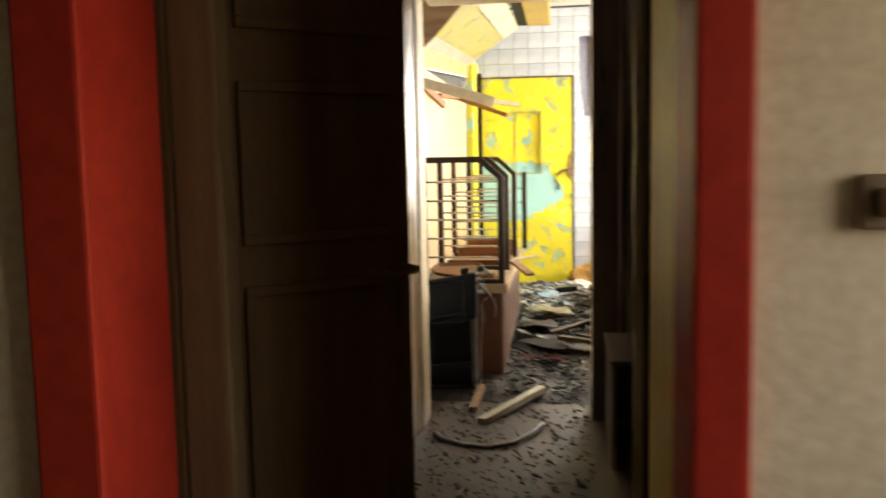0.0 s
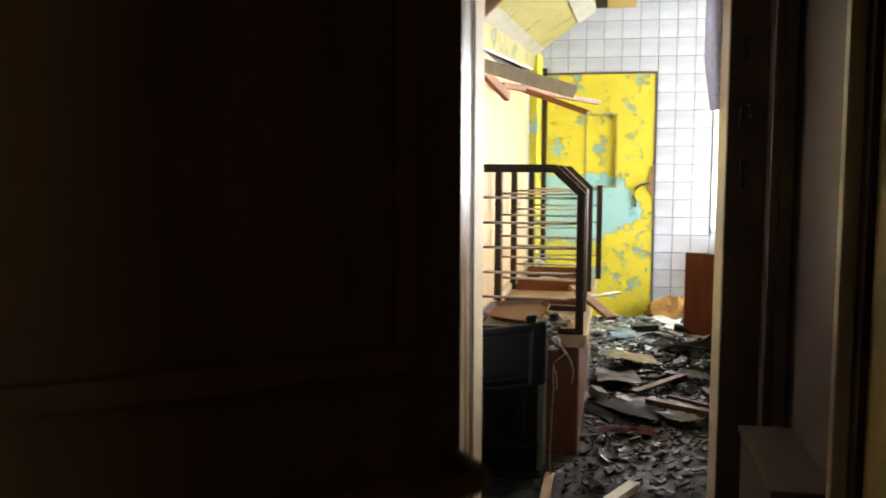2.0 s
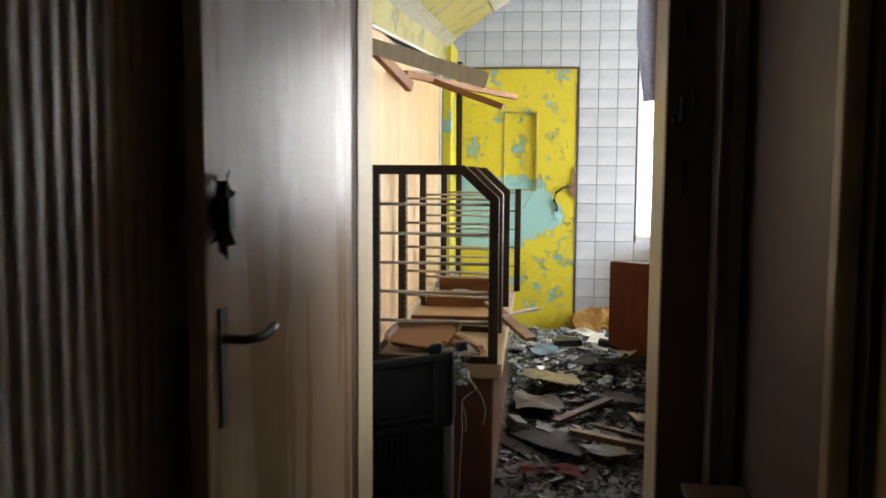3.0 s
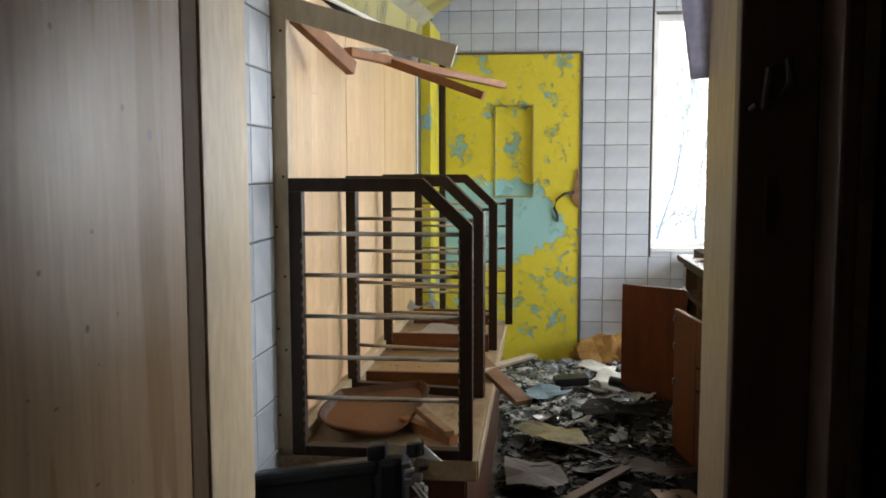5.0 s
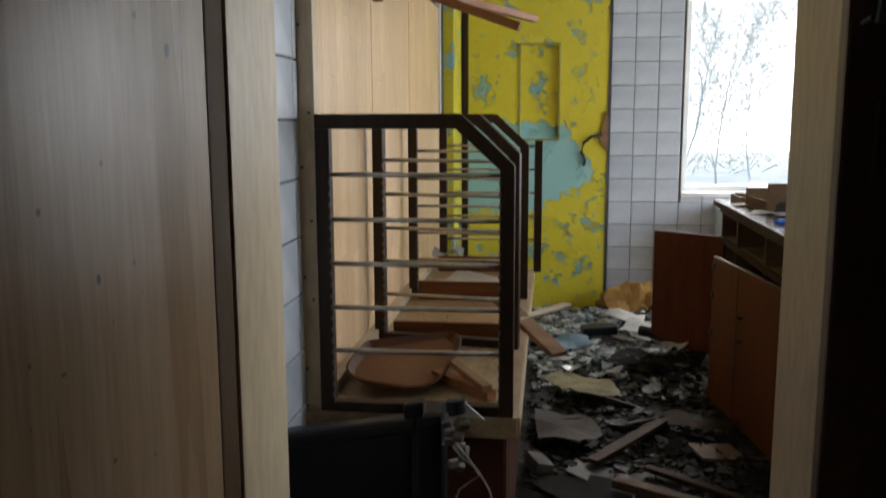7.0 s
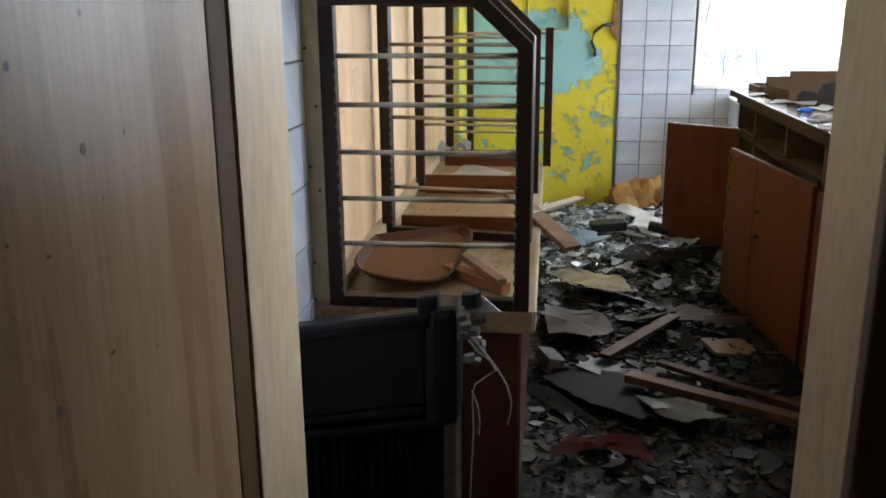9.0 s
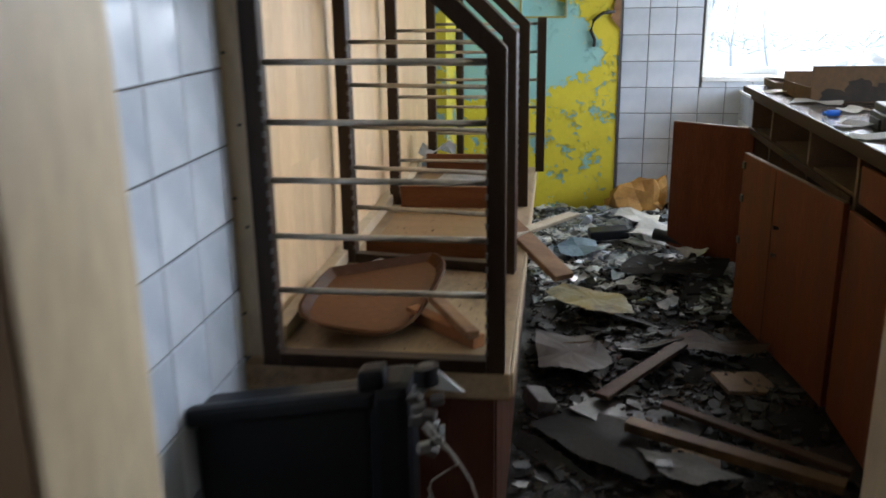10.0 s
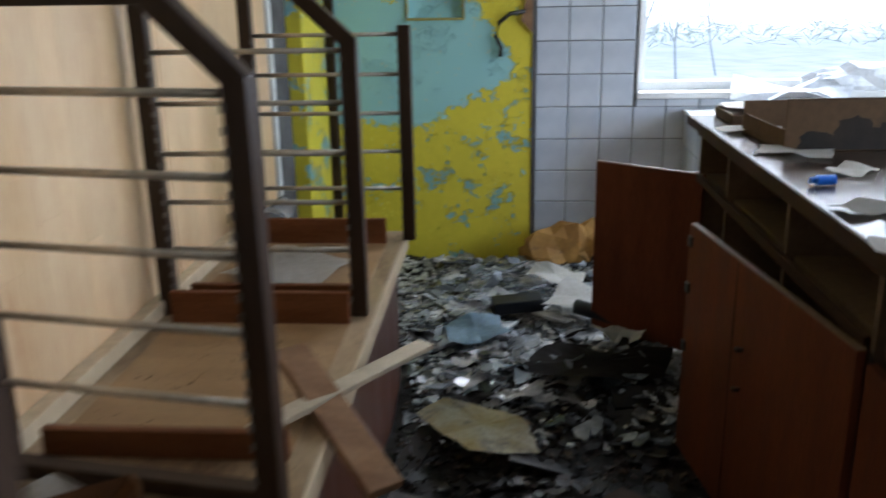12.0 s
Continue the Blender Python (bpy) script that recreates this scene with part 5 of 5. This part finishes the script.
sheet_thing("felt_sheet", [(0.04, 7.12), (0.26, 6.98), (0.52, 7.05), (0.58, 7.22), (0.34, 7.27), (0.14, 7.24)], 0.15, M_RUST, "torn dark roofing felt sheet lying flat on the rubble", "felt", seed=51, sag=0.02, t=0.008)
sheet_thing("floor_board", [(0.10, 6.26), (0.30, 6.40), (0.40, 6.33), (0.56, 6.28), (0.50, 6.20), (0.28, 6.20)], 0.125, M_OLDLATH, "split brown board with ragged ends on the rubble", "board", seed=52, sag=0.01, t=0.01)
sheet_thing("white_sheet", [(0.06, 7.98), (0.32, 7.86), (0.36, 8.06), (0.14, 8.16)], 0.17, M_PAPER, "crumpled white sheet lying on the rubble", "paper", seed=53, sag=0.018)
sheet_thing("white_sheet", [(0.30, 7.36), (0.48, 7.3), (0.55, 7.44), (0.38, 7.50)], 0.16, M_PAPER2, "torn pale sheet lying on the rubble", "paper", seed=54, sag=0.03)
thing("black_box", box_bm(-0.1, 0.1, -0.045, 0.045, 0, 0.05, bevel=0.006, m=pose(0.05, 7.67, 0.135, 4, -3, 10)), M_BLACK, "flat black plastic box on the rubble", "box")
thing("black_pipe", tube_bm([(0.27, 7.56, 0.19), (0.33, 7.53, 0.185), (0.42, 7.47, 0.16), (0.52, 7.40, 0.165), (0.60, 7.35, 0.17)], 0.03, 12), M_BLACK, "piece of ribbed black pipe on the rubble", "pipe", smooth=True)
thing("stick", beam_bm((-0.075, 5.83, 0.11), (0.235, 6.26, 0.125), 0.05, 0.018), M_OLDLATH, "flat brown lath lying on the rubble", "lath")
thing("stick", beam_bm((0.12, 5.82, 0.10), (0.58, 5.45, 0.10), 0.035, 0.018), M_OLDLATH, "long brown lath lying on the rubble", "lath")
thing("stick", beam_bm((-0.007, 5.645, 0.115), (0.54, 5.37, 0.10), 0.05, 0.03), M_DARKDOOR, "dark rotten batten lying on the rubble", "batten")
thing("white_box", box_bm(-0.03, 0.04, -0.05, 0.05, 0, 0.05, bevel=0.005, m=pose(-0.285, 5.80, 0.08, 8, 14, 30)), M_GROUT, "small dirty white plastic box beside the counter", "box")
for k, (x, y, s) in enumerate(((-0.22, 8.12, 0.05), (0.02, 8.28, 0.045), (0.10, 8.1, 0.05), (0.19, 7.62, 0.045), (0.42, 7.86, 0.05), (0.52, 7.62, 0.045), (-0.12, 7.9, 0.035), (0.5, 8.2, 0.06))):
    bm = bmesh.new()
    bmesh.ops.create_icosphere(bm, subdivisions=2, radius=s)
    for v in bm.verts:
        v.co *= 1 + 0.55 * noise.noise(v.co * 28 + Vector((k, 0, 0)))
        v.co.z *= 0.55
        v.co.x *= 1.4
    ob = thing("plaster_lump", bm, M_DEBLIGHT, "pale lump of fallen plaster on the rubble", "rubble", group="plaster lumps")
    ob.location = (x, y, mound(x, y) + s * 0.35)


def sack():
    """Half-collapsed stained sack against the wall."""
    b = empty("torn_sack", "torn yellow brown paper sack slumped against the tiled wall", "sack", (0.30, 8.36, 0.1))
    bm = bmesh.new()
    bmesh.ops.create_icosphere(bm, subdivisions=3, radius=0.16)
    for v in bm.verts:
        n = 0.55 * noise.noise(v.co * 9) + 0.28 * noise.noise(v.co * 21)
        v.co = v.co * (1 + n)
        v.co.z = max(v.co.z, -0.02) * (1.25 + 2.2 * max(0, v.co.x))
        v.co.x *= 1.15
        v.co.y *= 0.7
    part("bag", bm, M_BAG, b)
    bm = bmesh.new()
    bmesh.ops.create_icosphere(bm, subdivisions=3, radius=0.07)
    for v in bm.verts:
        v.co = v.co * (1 + 0.5 * noise.noise(v.co * 22 + Vector((4, 0, 0))))
        v.co.x *= 0.5
        v.co.z *= 1.4
    o = part("film", bm, M_CLEAR, b, "torn clear film liner")
    o.location = (0.16, -0.1, 0.06)


sack()


def paint_flakes():
    """Curled flakes standing off the blind door."""
    rnd = random.Random(21)
    vs, fs = [], []
    for k in range(2600):
        x, z = rnd.uniform(-0.76, 0.1), rnd.uniform(0.2, 2.15)
        if ((x + 0.53) / 0.52) ** 2 + ((z - 1.03) / 0.27) ** 2 < 1.0:
            continue
        if -0.46 < x < -0.18 and 1.2 < z < 1.86 or noise.noise(Vector((x * 5, 3, z * 5))) < 0.14:
            continue
        s = rnd.uniform(0.002, 0.009)
        a = rnd.uniform(0, 6.28)
        ca, sa = math.cos(a), math.sin(a)
        i = len(vs)
        for u, v, d in ((-1, -0.6, 0.001), (1, -0.5, 0.001), (0.8, 0.5, 0.5), (-0.7, 0.7, 0.6)):
            vs.append((x + s * (u * ca - v * sa), Y_FAR - 0.046 - d * s * 0.9, z + s * (u * sa + v * ca)))
        fs.append((i, i + 1, i + 2, i + 3))
    me = bpy.data.meshes.new("paint_flakes")
    me.from_pydata(vs, [], fs)
    me.materials.append(M_FLAKE)
    tagged(new("paint_flakes", me), "curled flakes of yellow paint standing off the blind door", "paint flakes", kind="stuff")


M_FLAKE = mat("yellow paint flake", (0.62, 0.55, 0.04), (0.74, 0.67, 0.08), 8, 0.55)
paint_flakes()
thing("broken_wood", prism_bm([(0.07, 1.22), (0.122, 1.16), (0.122, 1.36), (0.105, 1.42), (0.095, 1.34)], Y_FAR - 0.062, Y_FAR - 0.046), M_RAWWOOD, "splintered bare wood at the edge of the blind door", "splinter")
thing("hanging_cable", tube_bm([(0.09, 8.49, 1.26), (0.02, 8.485, 1.25), (-0.03, 8.485, 1.21), (-0.045, 8.488, 1.15), (-0.02, 8.49, 1.10), (-0.025, 8.49, 1.06)], 0.009, 8), M_METAL, "dark frayed cable curling out of the blind door", "cable", smooth=True)

# ---- tiles ----


def tile_mesh(axis):
    s, t, b = 0.0742, 0.006, 0.003
    me = bpy.data.meshes.new("tile")
    vs = []
    for h, r in ((0.0, s), (t - b, s), (t, s - b)):
        for u, v in ((-r, -r), (r, -r), (r, r), (-r, r)):
            vs.append((u, -h, v) if axis == "y" else (h, -u, v))
    fs = [(8, 9, 10, 11)]
    for o in (0, 4):
        fs += [(o + k, o + (k + 1) % 4, o + 4 + (k + 1) % 4, o + 4 + k) for k in range(4)]
    me.from_pydata(vs, [], fs)
    me.materials.append(M_TILE)
    return me


P = 0.152
ME_FAR, ME_LEFT = tile_mesh("y"), tile_mesh("x")


def lay(parent, mesh, place, u0, u1, v0, v1):
    """One tile between two joints, cut to what fits."""
    ob = new("tile", mesh)
    ob.parent = parent
    ob.location = place
    su, sv = (u1 - u0) / P, (v1 - v0) / P
    ob.scale = (su, 1, sv) if mesh is ME_FAR else (1, su, sv)
    ob.rotation_euler = (random.uniform(-0.002, 0.002), 0, random.uniform(-0.002, 0.002))


def spans(lo, hi, anchor):
    k = math.floor((lo - anchor) / P + 1e-6)
    a = anchor + k * P
    while a < hi - 0.012:
        s, e = max(a, lo), min(a + P, hi)
        if e - s > 0.02:
            yield s, e
        a += P


for ua, ub, va, vb in ((-0.89, 0.14, 2.21, 2.88), (0.14, WIN[0] - 0.004, 0.819, 2.88), (0.14, WIN[1], 0.0, 0.819), (WIN[0] - 0.004, WIN[1], 0.819, WIN[2] - 0.028), (WIN[0] - 0.004, WIN[1], WIN[3] + 0.004, 2.88)):
    for s, e in spans(ua, ub, 0.140):
        for a, b in spans(va, vb, 0.363):
            lay(WALL_FAR, ME_FAR, ((s + e) / 2, Y_FAR, (a + b) / 2), s, e, a, b)
for s, e in spans(4.095, 4.895, 4.406):
    for a, b in spans(0.0, 2.88, 1.078):
        lay(WALL_LEFT, ME_LEFT, (X_L, (s + e) / 2, (a + b) / 2), s, e, a, b)
